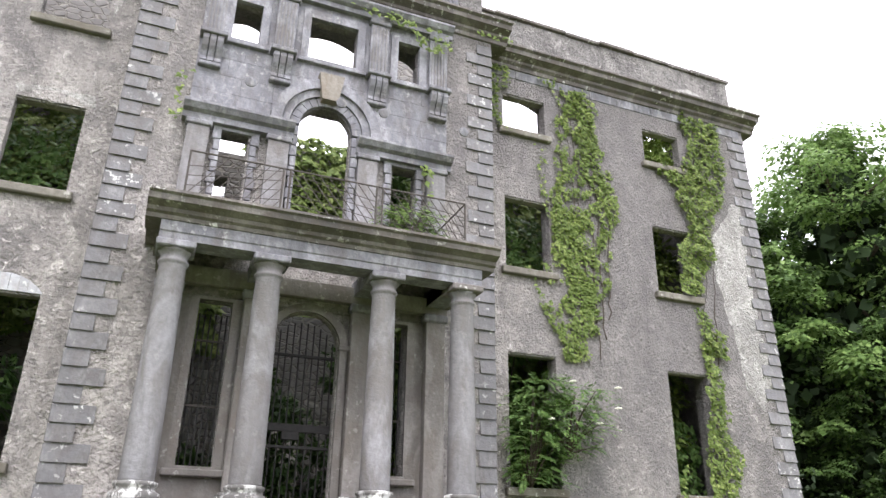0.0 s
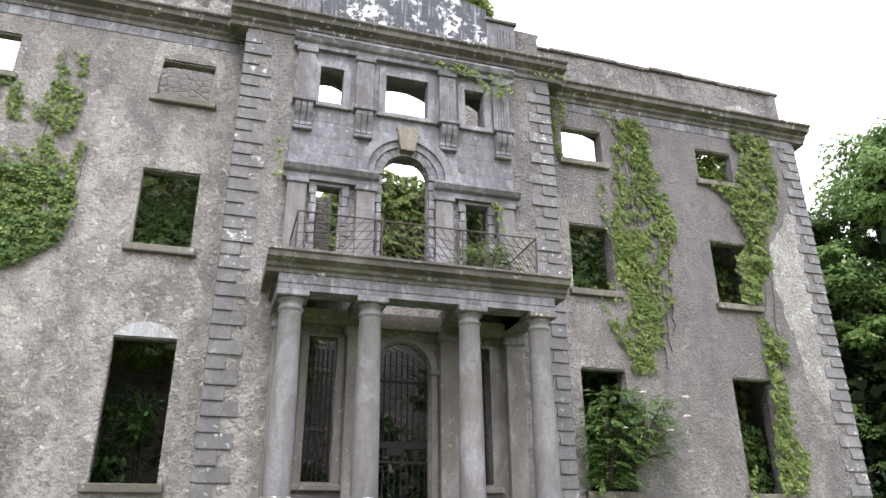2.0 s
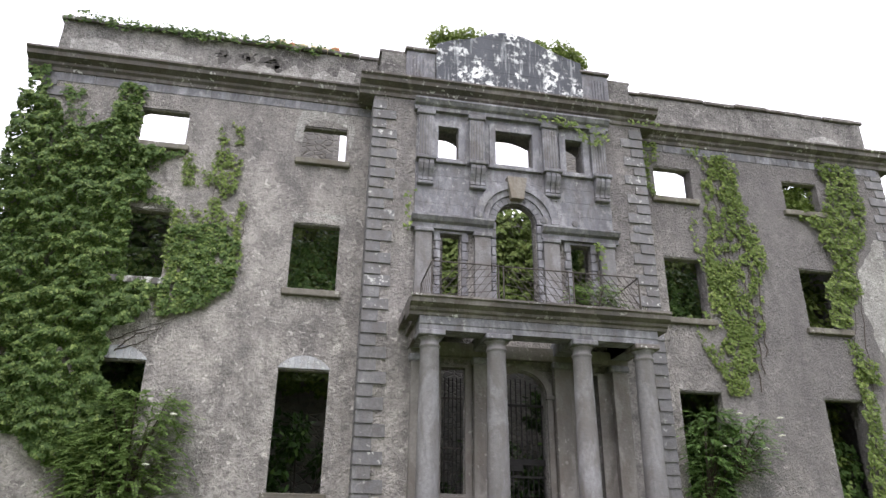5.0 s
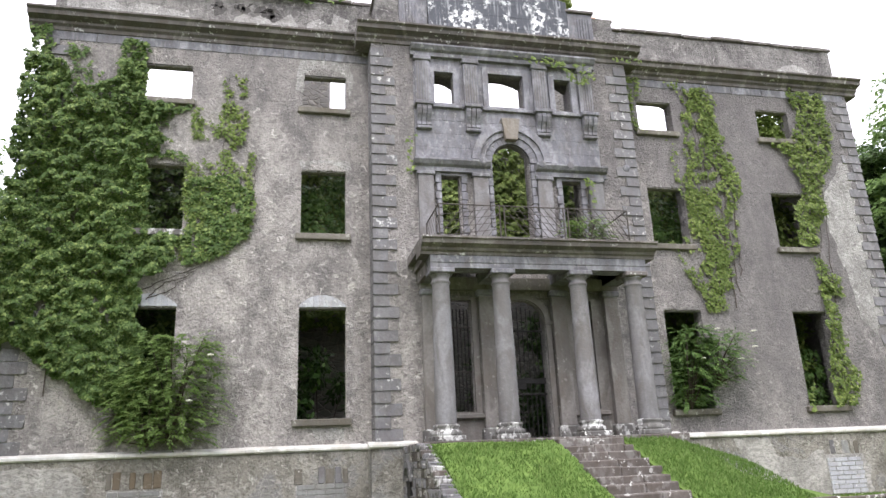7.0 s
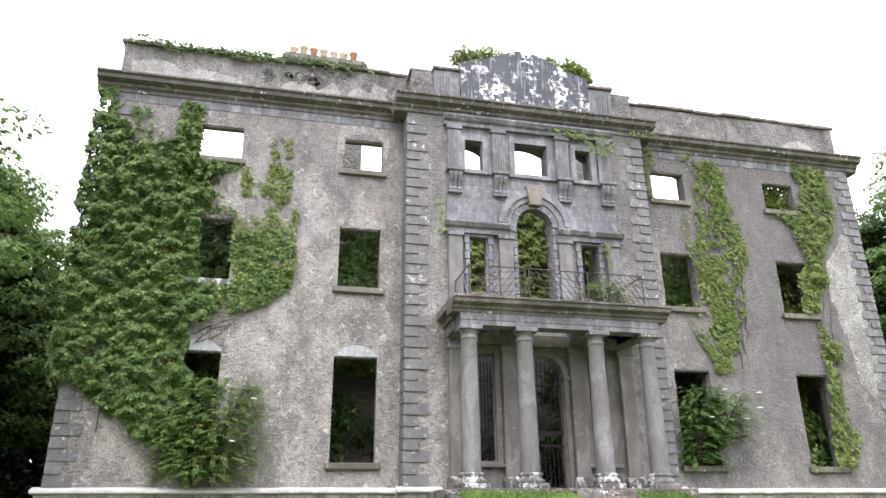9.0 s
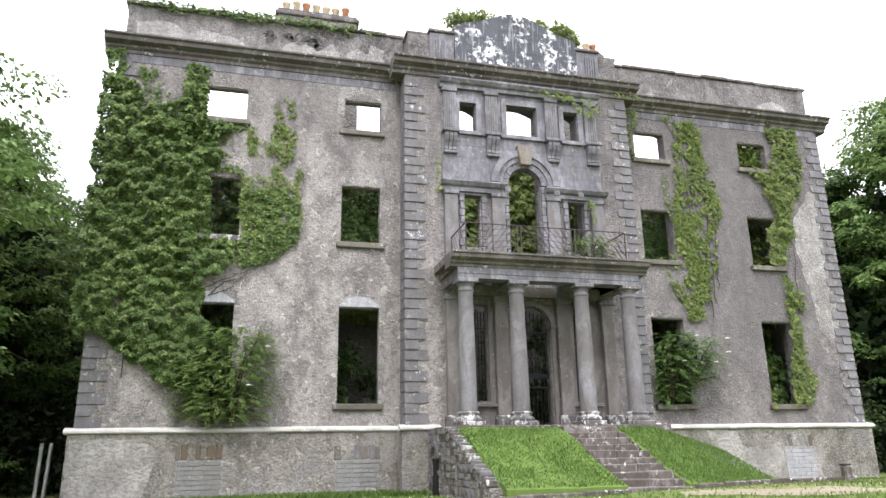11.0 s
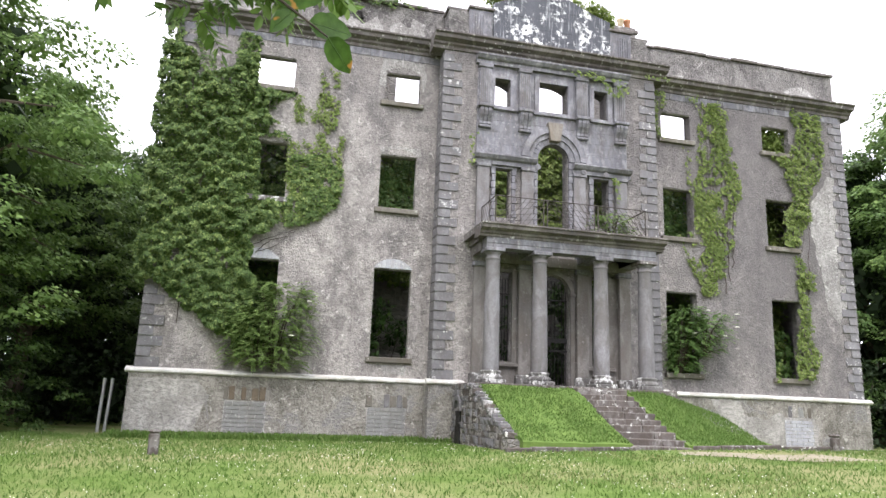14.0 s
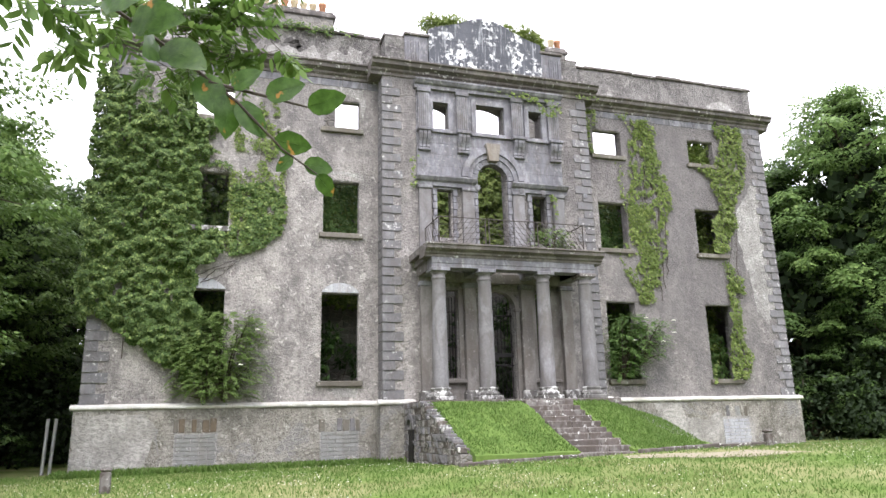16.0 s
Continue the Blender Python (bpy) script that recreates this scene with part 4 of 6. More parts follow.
for xc in (-1.75, -.35, .35, 1.75):
    part("rosette", lathe(bmesh.new(), 0, 0, [(.02, 0), (.085, 0), (.085, .02), (.05, .03)], 14), LIME, porch).matrix_world = Matrix.Translation((C + xc, -2.478, 6.005)) @ Matrix.Rotation(radians(90), 4, 'X')
for s in (-1, 1):
    part("sidelight_surround", wall_grid(bmesh.new(), C + s * 1.67 - .44, C + s * 1.67 + .44, 2.42, 5.46, -.79, -.725, [(C + s * 1.67 - .29, C + s * 1.67 + .29, 2.55, 5.4)]), PORCH, porch)
    part("sidelight_sill", boxed(C + s * 1.67 - .5, C + s * 1.67 + .5, -.88, -.725, 2.38, 2.50, bevel=.02), PORCH, porch)
    part("door_jamb", boxed(*sorted((C + s * .63, C + s * .78)), -.80, -.725, 1.8, 4.79, bevel=.01), PORCH, porch)
    part("impost", boxed(*sorted((C + s * .60, C + s * .82)), -.85, -.725, 4.74, 4.84, bevel=.015), PORCH, porch)
part("door_arch", ring(bmesh.new(), C, 4.79, .63, .78, -.80, -.725), PORCH, porch)
part("wall_facing", wall_grid(bmesh.new(), C - 2.3, C + 2.3, 1.8, 5.47, -.745, -.7215, [bay_holes[6], bay_holes[8], (C - .80, C + .80, 1.8, 5.44)]), PORCH, porch)

# ---- iron gate and grilles ----
gate = thing("entrance_gate", C, -.55, 1.8, "black iron barred gate closing the arched doorway", "gate")
bar = lambda h: mesh_of("bar", lathe(bmesh.new(), 0, 0, [(.014, 0), (.014, h)], 6), IRON)
for i in range(10):
    x = -.56 + .1245 * i
    h = 4.79 + math.sqrt(max(0, .62 ** 2 - x * x)) - 1.85 - .14
    piece("bar", bar(h), gate, (C + x, -.5, 1.85))
for z, hh in ((1.86, .05), (2.95, .05), (3.24, .14), (4.60, .05)):
    part("crossbar", boxed(C - .61, C + .61, -.53, -.47, z, z + hh, bevel=.006), IRON, gate)
part("lock_panel", boxed(C - .25, C + .05, -.545, -.46, 3.1, 3.25, bevel=.008), IRON, gate)
for s in (-1, 1):
    gr = thing("window_grille", C + s * 1.67, -.5, 2.55, "dark iron bar grille in the side light", "grille", "side light grilles")
    me = bar(2.65)
    for i in range(6):
        piece("bar", me, gr, (C + s * 1.67 - .24 + .096 * i, -.5, 2.56))
    for z in (3.55, 4.70):
        part("crossbar", boxed(C + s * 1.67 - .285, C + s * 1.67 + .285, -.52, -.48, z, z + .035), RUST, gr)

# ---- balcony railing ----
rail = thing("balcony_railing", C, -2.4, 6.44, "thin rusted iron balcony railing with slanting rods", "railing")
ry, rz0, rz1 = -2.45, 6.50, 7.40


def rod(a, b, r, parent, name="rod", m=RUST):
    return part(name, tube(bmesh.new(), [a, b], [r, r], 6), m, parent)


x0, x1 = C - 2.52, C + 2.45
for z in (rz1, rz0 + .06):
    rod((x0, ry, z), (x1, ry, z), .016, rail, "rail")
    for xe in (x0, x1):
        rod((xe, ry, z), (xe, -.95, z), .016, rail, "rail")
for xe in (x0, C - .98, C - .86, C + .70, C + .82, x1):
    rod((xe, ry, 6.42), (xe, ry, rz1), .018, rail, "post")
for xe in (x0, x1):
    rod((xe, -.95, 6.42), (xe, -.95, rz1), .018, rail, "post")
for a, b, d in ((x0, C - .98, -1), (C - .86, C + .70, 1), (C + .82, x1, 1)):
    n = 9
    for i in range(n):
        xa = a + (b - a) * i / n
        run = .62
        za, zb = (rz0 + .08, rz1 - .02) if d < 0 else (rz1 - .02, rz0 + .08)
        xb = min(b, xa + run)
        f = (xb - xa) / run
        rod((xa, ry, za), (xb, ry, za + (zb - za) * f), .008, rail)
    for i in range(4):
        z = rz0 + .18 + .18 * i
        rod((a, ry, z + .1 * d), (b, ry, z - .12 * d), .007, rail)
for xe in (x0, x1):
    for i in range(7):
        ya = ry + 1.5 * i / 7
        rod((xe, ya, rz0 + .08), (xe, min(-.95, ya + .55), rz1 - .02 if ya + .55 < -.95 else rz0 + .08 + .85 * (-.95 - ya) / .55), .008, rail)

# ---- steps, grass ramps, retaining wall ----
SX0, SX1, SY0, SY1 = -.32, 1.22, -2.85, -6.35
steps = thing("entrance_steps", C, -4.5, .15, "flight of dark worn stone steps with loose edges", "steps")
NST = 10
for k in range(NST):
    y1 = SY0 + (SY1 - SY0) * k / NST
    y0 = SY0 + (SY1 - SY0) * (k + 1) / NST
    zt = 1.74 - (1.74 - .36) * k / (NST - 1)
    xa = SX0 + random.uniform(-.06, .04)
    while xa < SX1 - .1:
        w = min(random.uniform(.6, 1.0), SX1 + random.uniform(-.05, .08) - xa)
        part("step_stone", boxed(xa + .004, xa + w - .004, y0 - .05, y1 + .03, zt - .22, zt + random.uniform(-.012, .012), bevel=.02, rough=.008), STEP, steps)
        xa += w
bm = bmesh.new()
nx, ny = 26, 18


def ramp_z(u, v, s):
    """Height of the grass bank: u from the steps outwards, v from the porch down to the kerb."""
    y = SY0 + (SY1 - SY0) * v
    top = 1.74 - 1.38 * v ** 1.06 + .04 * math.sin(v * 7)
    if s > 0:
        top -= max(0, u * 6.6 - 1.2) * .30 * (1 - .55 * v)
    return top


for s in (-1, 1):
    width = 2.75 if s < 0 else 6.4
    grid = []
    for i in range(nx + 1):
        row = []
        for k in range(ny + 1):
            u, v = i / nx, k / ny
            x = (SX0 - width * u) if s < 0 else (SX1 + width * u)
            y = SY0 + .1 * (s > 0) + (SY1 - SY0) * v
            if s > 0 and u > .3:
                y += (1 - v) * min(1, (u - .3) * 5) * 2.1
            z = ramp_z(u, v, s) + .03 * noise.noise(Vector((x * 1.3, y * 1.3, 3)))
            z = max(z, GROUND(x, y) - .05 if s > 0 else .36)
            row.append(bm.verts.new((x, y, z)))
        grid.append(row)
    for i in range(nx):
        for k in range(ny):
            bm.faces.new((grid[i][k], grid[i + 1][k], grid[i + 1][k + 1], grid[i][k + 1]))
    # skirts down into the ground
    for line in (grid[0], grid[-1], [r[-1] for r in grid], [r[0] for r in grid]):
        low = [bm.verts.new((q.co.x, q.co.y, -.4)) for q in line]
        for q in range(len(line) - 1):
            bm.faces.new((line[q], line[q + 1], low[q + 1], low[q]))
bank = structure("grass_bank", bm, TURF, "steep mown grass banks beside the entrance steps", "grass bank")

kerb = thing("stone_kerb", C, SY1 - .1, .15, "low line of worn kerb stones at the foot of the bank", "kerb", kind="structure")
ks = mesh_of("kerb_stone", boxed(-.5, .5, -.10, .10, -.25, .09, bevel=.025, rough=.012), STEP)
x = C - 3.45
while x < C + 5.0:
    w = random.uniform(.5, .95)
    if not SX0 - .1 < x < SX1 - .2:
        piece("kerb_stone", ks, kerb, (x + w / 2, SY1 - .12 + random.uniform(-.02, .02), GROUND(x, SY1) + random.uniform(-.0, .03)), (w - .015, 1, 1), random.uniform(-.02, .02))
    x += w

# rubble retaining wall, stepping down beside the bank
ret = thing("retaining_wall", C - 3.2, -4.5, 0, "broken rubble retaining wall stepping down beside the bank", "retaining wall")
core = [(-.85, -.4), (-.85, 1.72), (-2.9, 1.70), (-3.3, 1.52), (-4.2, 1.18), (-4.9, .90), (-5.6, .60), (-6.1, .40), (-6.15, -.4)]
b = bmesh.new()
va = [b.verts.new((C - 3.26, y, z)) for y, z in core]
vb = [b.verts.new((C - 2.95, y, z)) for y, z in core]
for i in range(len(core)):
    b.faces.new((va[i], va[(i + 1) % len(core)], vb[(i + 1) % len(core)], vb[i]))
b.faces.new(va)
b.faces.new(vb)
part("core", b, RUBBLE, ret, "mortar core")
rk = [mesh_of("stone", boxed(-.03, .05, -.5, .5, -.5, .5, bevel=.02, rough=.03), m) for m in (STEP, QUOIN, RUBBLE)]
z = -.05
while z < 1.7:
    h = random.uniform(.13, .22)
    y = -.9
    lim = -2.85 - (1.70 - z - h) * 2.3
    while y > max(lim, -6.0):
        w = random.uniform(.2, .45)
        if not (z < 1.15 and -2.0 < y - w / 2 < -1.35):
            ob = piece("stone", random.choice(rk), ret, (C - 3.28, y - w / 2, z + h / 2), (1, w - .02, h - .018))
        y -= w
    z += h
# solid black slab stands for the unlit opening; no hole is cut
part("archway", boxed(C - 3.31, C - 3.2, -1.95, -1.4, -.2, 1.0, bevel=.02), IRON, ret, "black slab painting the dark of a low opening under the porch")
for q in range(9):
    t0, t1 = radians(180 * q / 9), radians(180 * (q + 1) / 9)
    b = bmesh.new()
    pts = [(-1.68 + .30 * math.cos(t0), 1.0 + .30 * math.sin(t0)), (-1.68 + .44 * math.cos(t0), 1.0 + .44 * math.sin(t0)), (-1.68 + .44 * math.cos(t1), 1.0 + .44 * math.sin(t1)), (-1.68 + .30 * math.cos(t1), 1.0 + .30 * math.sin(t1))]
    fa = [b.verts.new((C - 3.36, y, z)) for y, z in pts]
    fb = [b.verts.new((C - 3.2, y, z)) for y, z in pts]
    for i in range(4):
        b.faces.new((fa[i], fa[(i + 1) % 4], fb[(i + 1) % 4], fb[i]))
    b.faces.new(fa)
    b.faces.new(fb)
    part("voussoir", b, QUOIN, ret)
yy = -2.3
while yy > -6.0:
    zz = 1.74 if yy > -2.85 else 1.74 - 1.36 * ((yy - SY0) / (SY1 - SY0))
    w = random.uniform(.12, .2)
    part("cap_stone", boxed(C - 3.3 + random.uniform(-.03, .03), C - 3.02, yy - w, yy, zz - .12, zz + .02, bevel=.02, rough=.02), random.choice((BASESTONE, STEP, STEP, QUOIN)), ret, "lichen-spotted cap stone")
    yy -= w + random.uniform(0, .1)

# ---- chimneys ----
def chimney(x0, x1, y, z0, z1, pots, label):
    t = thing("chimney_stack", (x0 + x1) / 2, y, z0, label, "chimney", "chimney stacks")
    part("stack", boxed(x0, x1, y - .4, y + .4, z0, z1 - .2), RUBBLE, t)
    part("cap", boxed(x0 - .12, x1 + .12, y - .5, y + .5, z1 - .22, z1 - .02, bevel=.04), CORNICE, t)
    part("cap", boxed(x0 - .02, x1 + .02, y - .42, y + .42, z1 - .02, z1 + .12, bevel=.03), CORNICE, t)
    for x, m in pots:
        h = random.uniform(.50, .60)
        part("pot", lathe(bmesh.new(), x, y + random.uniform(-.06, .06), [(.15, z1 + .1), (.145, z1 + h), (.185, z1 + h + .03), (.185, z1 + h + .12), (.13, z1 + h + .12), (.12, z1 + h - .1)], 14), m, t, "clay chimney pot", True)


chimney(-8.0, -4.7, 6.5, -.5, 19.2, [(-7.67 + .42 * i, (POT_CREAM, POT_CREAM, POT_RED, POT_CREAM, POT_CREAM, POT_CREAM, POT_RED)[i]) for i in range(7)], "stone chimney stack with a row of cream clay pots")
chimney(4.1, 6.9, 6.5, -.5, 19.1, [(6.3, POT_CREAM), (6.7, POT_RED)], "stone chimney stack with two remaining clay pots")

# ---- climbing plants on the facade ----
keep = [(x - .52, x + .62, a + .05, b - .02) for x in W_X for a, b in ROWS_Z]
w1 = W_X[0]
big = [(-12.9, 4.5), (-12.25, 4.35), (-11.1, 3.5), (-10.2, 2.85), (-9.7, 2.3), (-9.25, 3.0), (-9.35, 4.4), (-9.75, 5.3), (-9.7, 5.95), (-8.85, 6.45), (-8.8, 7.0),
       (-9.1, 7.15), (-9.65, 7.4), (-9.5, 8.2), (-9.9, 9.2), (-9.4, 9.5), (-9.15, 9.75), (-9.75, 10.15), (-9.35, 10.85), (-10.0, 11.0), (-10.1, 12.0), (-10.5, 12.0), (-10.75, 11.6), (-11.2, 11.35), (-11.7, 11.0), (-12.1, 11.9), (-12.95, 12.1)]
wing_l = ivy("dense dark green ivy blanketing the wall up to the cornice", [
    (big, 1750, .44, .097, 11, .08, [(w1 - .25, w1 + .6, 7.45, 9.1), (w1 - .05, w1 + .6, 2.6, 5.3)]),
    ([(-8.85, 6.3), (-8.25, 6.38), (-7.6, 6.9), (-7.0, 7.65), (-7.15, 8.5), (-7.5, 8.9), (-8.75, 8.9)], 820, .14, .10, 16, .12, ()),
    ([(-10.05, 11.0), (-10.7, 11.6), (-10.75, 12.75), (-10.1, 12.8), (-9.98, 12.1)], 520, .16, .12, 12, .2, ()),
    ([(-12.0, 11.5), (-11.9, 12.5), (-11.6, 12.3), (-11.3, 12.2), (-10.95, 12.1), (-11.2, 11.2)], 300, .10, .11, 13, .42, ()),
    ([(-12.9, 11.8), (-13.0, 13.0), (-12.35, 12.9), (-12.4, 12.5), (-12.5, 11.8)], 360, .2, .13, 14, .25, ()),
    ([(-9.9, 10.95), (-8.7, 10.95), (-8.9, 10.75), (-9.35, 10.3), (-9.9, 10.2)], 330, .12, .11, 15, .3, ()),
    ([(-9.9, 9.15), (-9.3, 9.55), (-8.7, 9.45), (-8.75, 9.2), (-9.2, 9.2)], 420, .10, .11, 17, .2, ()),
], IVY_DARK, [[(-11.6, 3.2), (-11.5, 7), (-11.3, 11)], [(-9.9, 5.6), (-9.2, 6.0), (-8.3, 6.4)], [(-9.6, 5.5), (-9.0, 5.75), (-8.6, 6.2)], [(-9.5, 5.6), (-9.15, 5.95), (-8.75, 6.05), (-8.4, 6.3)]])
ivy("yellow-green creeper thinning over the render", [
    ([(-8.85, 6.6), (-8.2, 6.5), (-7.5, 7.0), (-7.0, 7.7), (-7.2, 8.7), (-7.5, 9.3), (-8.8, 9.35)], 330, .10, .095, 21, .2, ()),
    ([(-8.8, 10.25), (-8.6, 10.6), (-8.4, 10.85), (-8.3, 10.35), (-7.9, 10.2), (-7.7, 9.8), (-8.1, 9.75), (-8.7, 9.9)], 420, .07, .095, 22, .25, ()),
    ([(-8.1, 10.0), (-8.0, 11.0), (-7.95, 12.0), (-7.75, 12.0), (-7.65, 11.2), (-7.3, 10.8), (-7.45, 10.1), (-7.7, 9.6)], 430, .07, .095, 23, .25, ()),
    ([(-7.6, 11.25), (-7.6, 11.85), (-7.35, 11.85), (-7.4, 11.25)], 380, .06, .095, 26, .2, ()),
    ([(-7.9, 9.2), (-8.0, 9.65), (-7.7, 9.6), (-7.6, 9.2)], 330, .06, .095, 27, .25, ()),
    ([(-7.3, 8.5), (-7.15, 9.6), (-6.95, 9.6), (-7.0, 8.9), (-7.1, 8.4)], 330, .06, .095, 24, .25, ()),
], IVY_LIGHT, [[(-8.0, 7.2), (-7.9, 9.0), (-7.85, 11.8)], [(-7.2, 7.6), (-7.1, 8.6), (-7.05, 9.5)]])
band = [(5.95, 12.75), (7.0, 12.8), (7.15, 12.0), (7.35, 11.4), (7.5, 10.6), (7.68, 9.7), (7.5, 8.6), (7.2, 7.5), (6.95, 6.4), (6.6, 5.75), (6.1, 5.25), (5.9, 5.5), (6.05, 6.6), (5.75, 7.6), (5.65, 9.0), (5.95, 10.6), (5.88, 11.6)]
ivy("thin yellow-green ivy hanging in a broad band over bare brown stems", [
    (band, 760, .08, .083, 31, .42, keep),
    ([(6.5, 12.6), (6.9, 12.7), (7.1, 11.4), (7.45, 9.8), (7.5, 9.0), (7.2, 9.0), (7.0, 10.4), (6.6, 11.4)], 420, .10, .09, 35, .3, ()),
    ([(5.9, 9.2), (6.6, 9.0), (7.0, 7.6), (6.8, 6.6), (6.2, 5.8), (6.0, 7.0), (5.7, 8.0)], 480, .10, .09, 36, .34, keep),
    ([(4.85, 7.45), (5.7, 7.6), (6.2, 6.6), (6.2, 5.3), (5.8, 5.35), (5.65, 6.0), (5.3, 6.8)], 480, .12, .09, 32, .32, ()),
    ([(5.3, 10.9), (5.55, 10.9), (5.6, 9.6), (5.75, 8.8), (5.5, 8.8), (5.4, 9.9)], 300, .08, .09, 33, .3, ()),
    ([(5.35, 12.85), (6.0, 12.95), (6.0, 12.7), (5.5, 12.65)], 280, .10, .09, 37, .3, ()),
    ([(3.95, 12.8), (4.5, 12.9), (4.5, 12.3), (4.3, 12.1), (4.4, 11.3), (4.75, 11.1), (4.6, 10.95), (4.1, 11.3), (3.98, 12.0)], 340, .14, .10, 34, .15, ()),
], IVY_LIGHT, [[(6.3 + .18 * i, 5.4 + .5 * (i % 3)), (6.15 + .22 * i, 7.4), (6.05 + .25 * i + .1 * (i % 2), 9.4), (6.1 + .2 * i, 11.2), (6.1 + .17 * i, 12.6)] for i in range(6)])
ivy("bright ivy spilling across the attic and first-floor windows", [
    ([(10.1, 12.8), (11.45, 12.85), (11.4, 12.0), (11.25, 11.2), (11.1, 10.3), (10.75, 9.4), (10.6, 8.6), (10.3, 8.0), (9.95, 7.3), (9.45, 7.4), (9.5, 8.5), (9.9, 9.2), (9.85, 9.7), (9.5, 10.45), (9.0, 10.9), (9.7, 11.15), (10.0, 11.5)], 700, .17, .095, 41, .22, [(8.5, 9.42, 7.5, 9.0)]),
    ([(9.75, 7.3), (10.05, 7.2), (10.2, 6.6), (10.3, 5.9), (10.05, 5.8), (9.85, 6.4)], 300, .08, .10, 42, .3, ()),
    ([(9.9, 6.5), (10.35, 6.45), (10.65, 6.0), (10.3, 5.3), (10.3, 4.2), (10.5, 3.1), (10.1, 2.45), (9.5, 2.5), (9.6, 3.9), (9.75, 5.0)], 620, .20, .095, 43, .15, ()),
    ([(8.75, 2.4), (8.9, 2.5), (8.95, 3.2), (8.75, 3.2), (8.7, 2.4)], 260, .14, .11, 44, .1, ()),
    ([(9.9, 13.0), (10.6, 13.05), (10.7, 12.75), (10.0, 12.7)], 300, .14, .10, 45, .2, ()),
], IVY_LIGHT, [[(10.0, 2.4), (10.05, 5), (10.1, 7), (10.5, 9)], [(10.35, 5.6), (10.45, 7.2), (10.7, 9.2)]])
ivy("creeper straggling along the frontispiece", [
    ([(.1, 12.55), (.4, 12.75), (1.6, 12.75), (2.4, 12.5), (2.7, 12.1), (2.4, 11.9), (1.5, 12.3), (1.1, 12.5)], 170, .12, .13, 51, .2, ()),
    ([(3.2, 12.95), (4.2, 12.95), (4.2, 12.75), (3.4, 12.8)], 170, .12, .12, 53, .2, ()),
    ([(-3.25, 8.75), (-3.05, 8.8), (-2.85, 9.4), (-2.75, 10.0), (-3.0, 9.9), (-3.2, 9.4)], 120, .1, .12, 54, .3, ()),
    ([(1.95, 9.0), (2.25, 9.0), (2.25, 8.1), (2.05, 8.0)], 150, .08, .12, 55, .15, ()),
], IVY_LIGHT, yface=-.95)
ivy("mossy ivy fringe trailing along the parapet top", [
    ([(-12.5, 14.95), (-12.5, 14.66), (-10, 14.6), (-6, 14.7), (-3.9, 14.78), (-6.5, 14.95), (-9, 14.97)], 260, .14, .12, 61, .05, ()),
    ([(-12.2, 14.98), (-8.0, 14.95), (-5.6, 14.95), (-5.5, 14.78), (-8.5, 14.7), (-12.2, 14.78)], 420, .2, .09, 62, .1, ()),
], IVY_DARK, yface=.16)

# ---- shrubs and plants in the openings ----
def blob_leaves(centres, per, rad, size, seed, flat=0.8, droop=0.4):
    """Leaves in loose clumps round the given centres."""
    rs = np.random.RandomState(seed)
    c = np.repeat(np.asarray(centres, float), per, axis=0)
    d = rs.normal(size=(len(c), 3))
    d /= np.linalg.norm(d, axis=1, keepdims=True)
    r = rad * rs.uniform(0.3, 1.0, (len(c), 1)) ** 0.6
    p = c + d * r * np.array([1, 1, flat])
    tip = d * 0.9 + rs.normal(scale=.5, size=d.shape) + np.array([0, 0, -droop])
    out = d * 0.6 + rs.normal(scale=.35, size=d.shape) + np.array([0, 0, 0.9])
    return p, tip, out, size * rs.uniform(.6, 1.3, len(c))


def shrub(x, y, z, spread, clumps, per, size, seed, mat, label, category="shrub", shape=LONG_SHAPE, lean=(0, 0)):
    t = thing("shrub", x, y, z, label, category)
    rs = np.random.RandomState(seed)
    cs = []
    for k in range(clumps):
        f = (k + .5) / clumps
        a = rs.uniform(0, 2 * math.pi)
        q = rs.uniform(.3, 1) ** .5
        cs.append((x + lean[0] * f + spread[0] * q * math.cos(a), y + lean[1] * f + spread[1] * q * math.sin(a), z + spread[2] * (f + rs.uniform(-.08, .08))))
    p, v, o, s = blob_leaves(cs, per, .34 * max(spread[0], .5), size, seed)
    foliage("foliage", p, v, o, s, mat, t, shape)
    for k in range(0, clumps, max(1, clumps // 7)):
        e = cs[k]
        mid = (x + (e[0] - x) * .4, y + (e[1] - y) * .4, z + (e[2] - z) * .6)
        part("stem", tube(bmesh.new(), [(x, y, z), mid, e], [.03, .02, .008], 5), TWIG, t)
    return t


FROND_SHAPE = np.array([(0, 0, 0), (0.21, 0.45, -0.03), (0, 1, -0.10), (-0.21, 0.45, -0.03)])


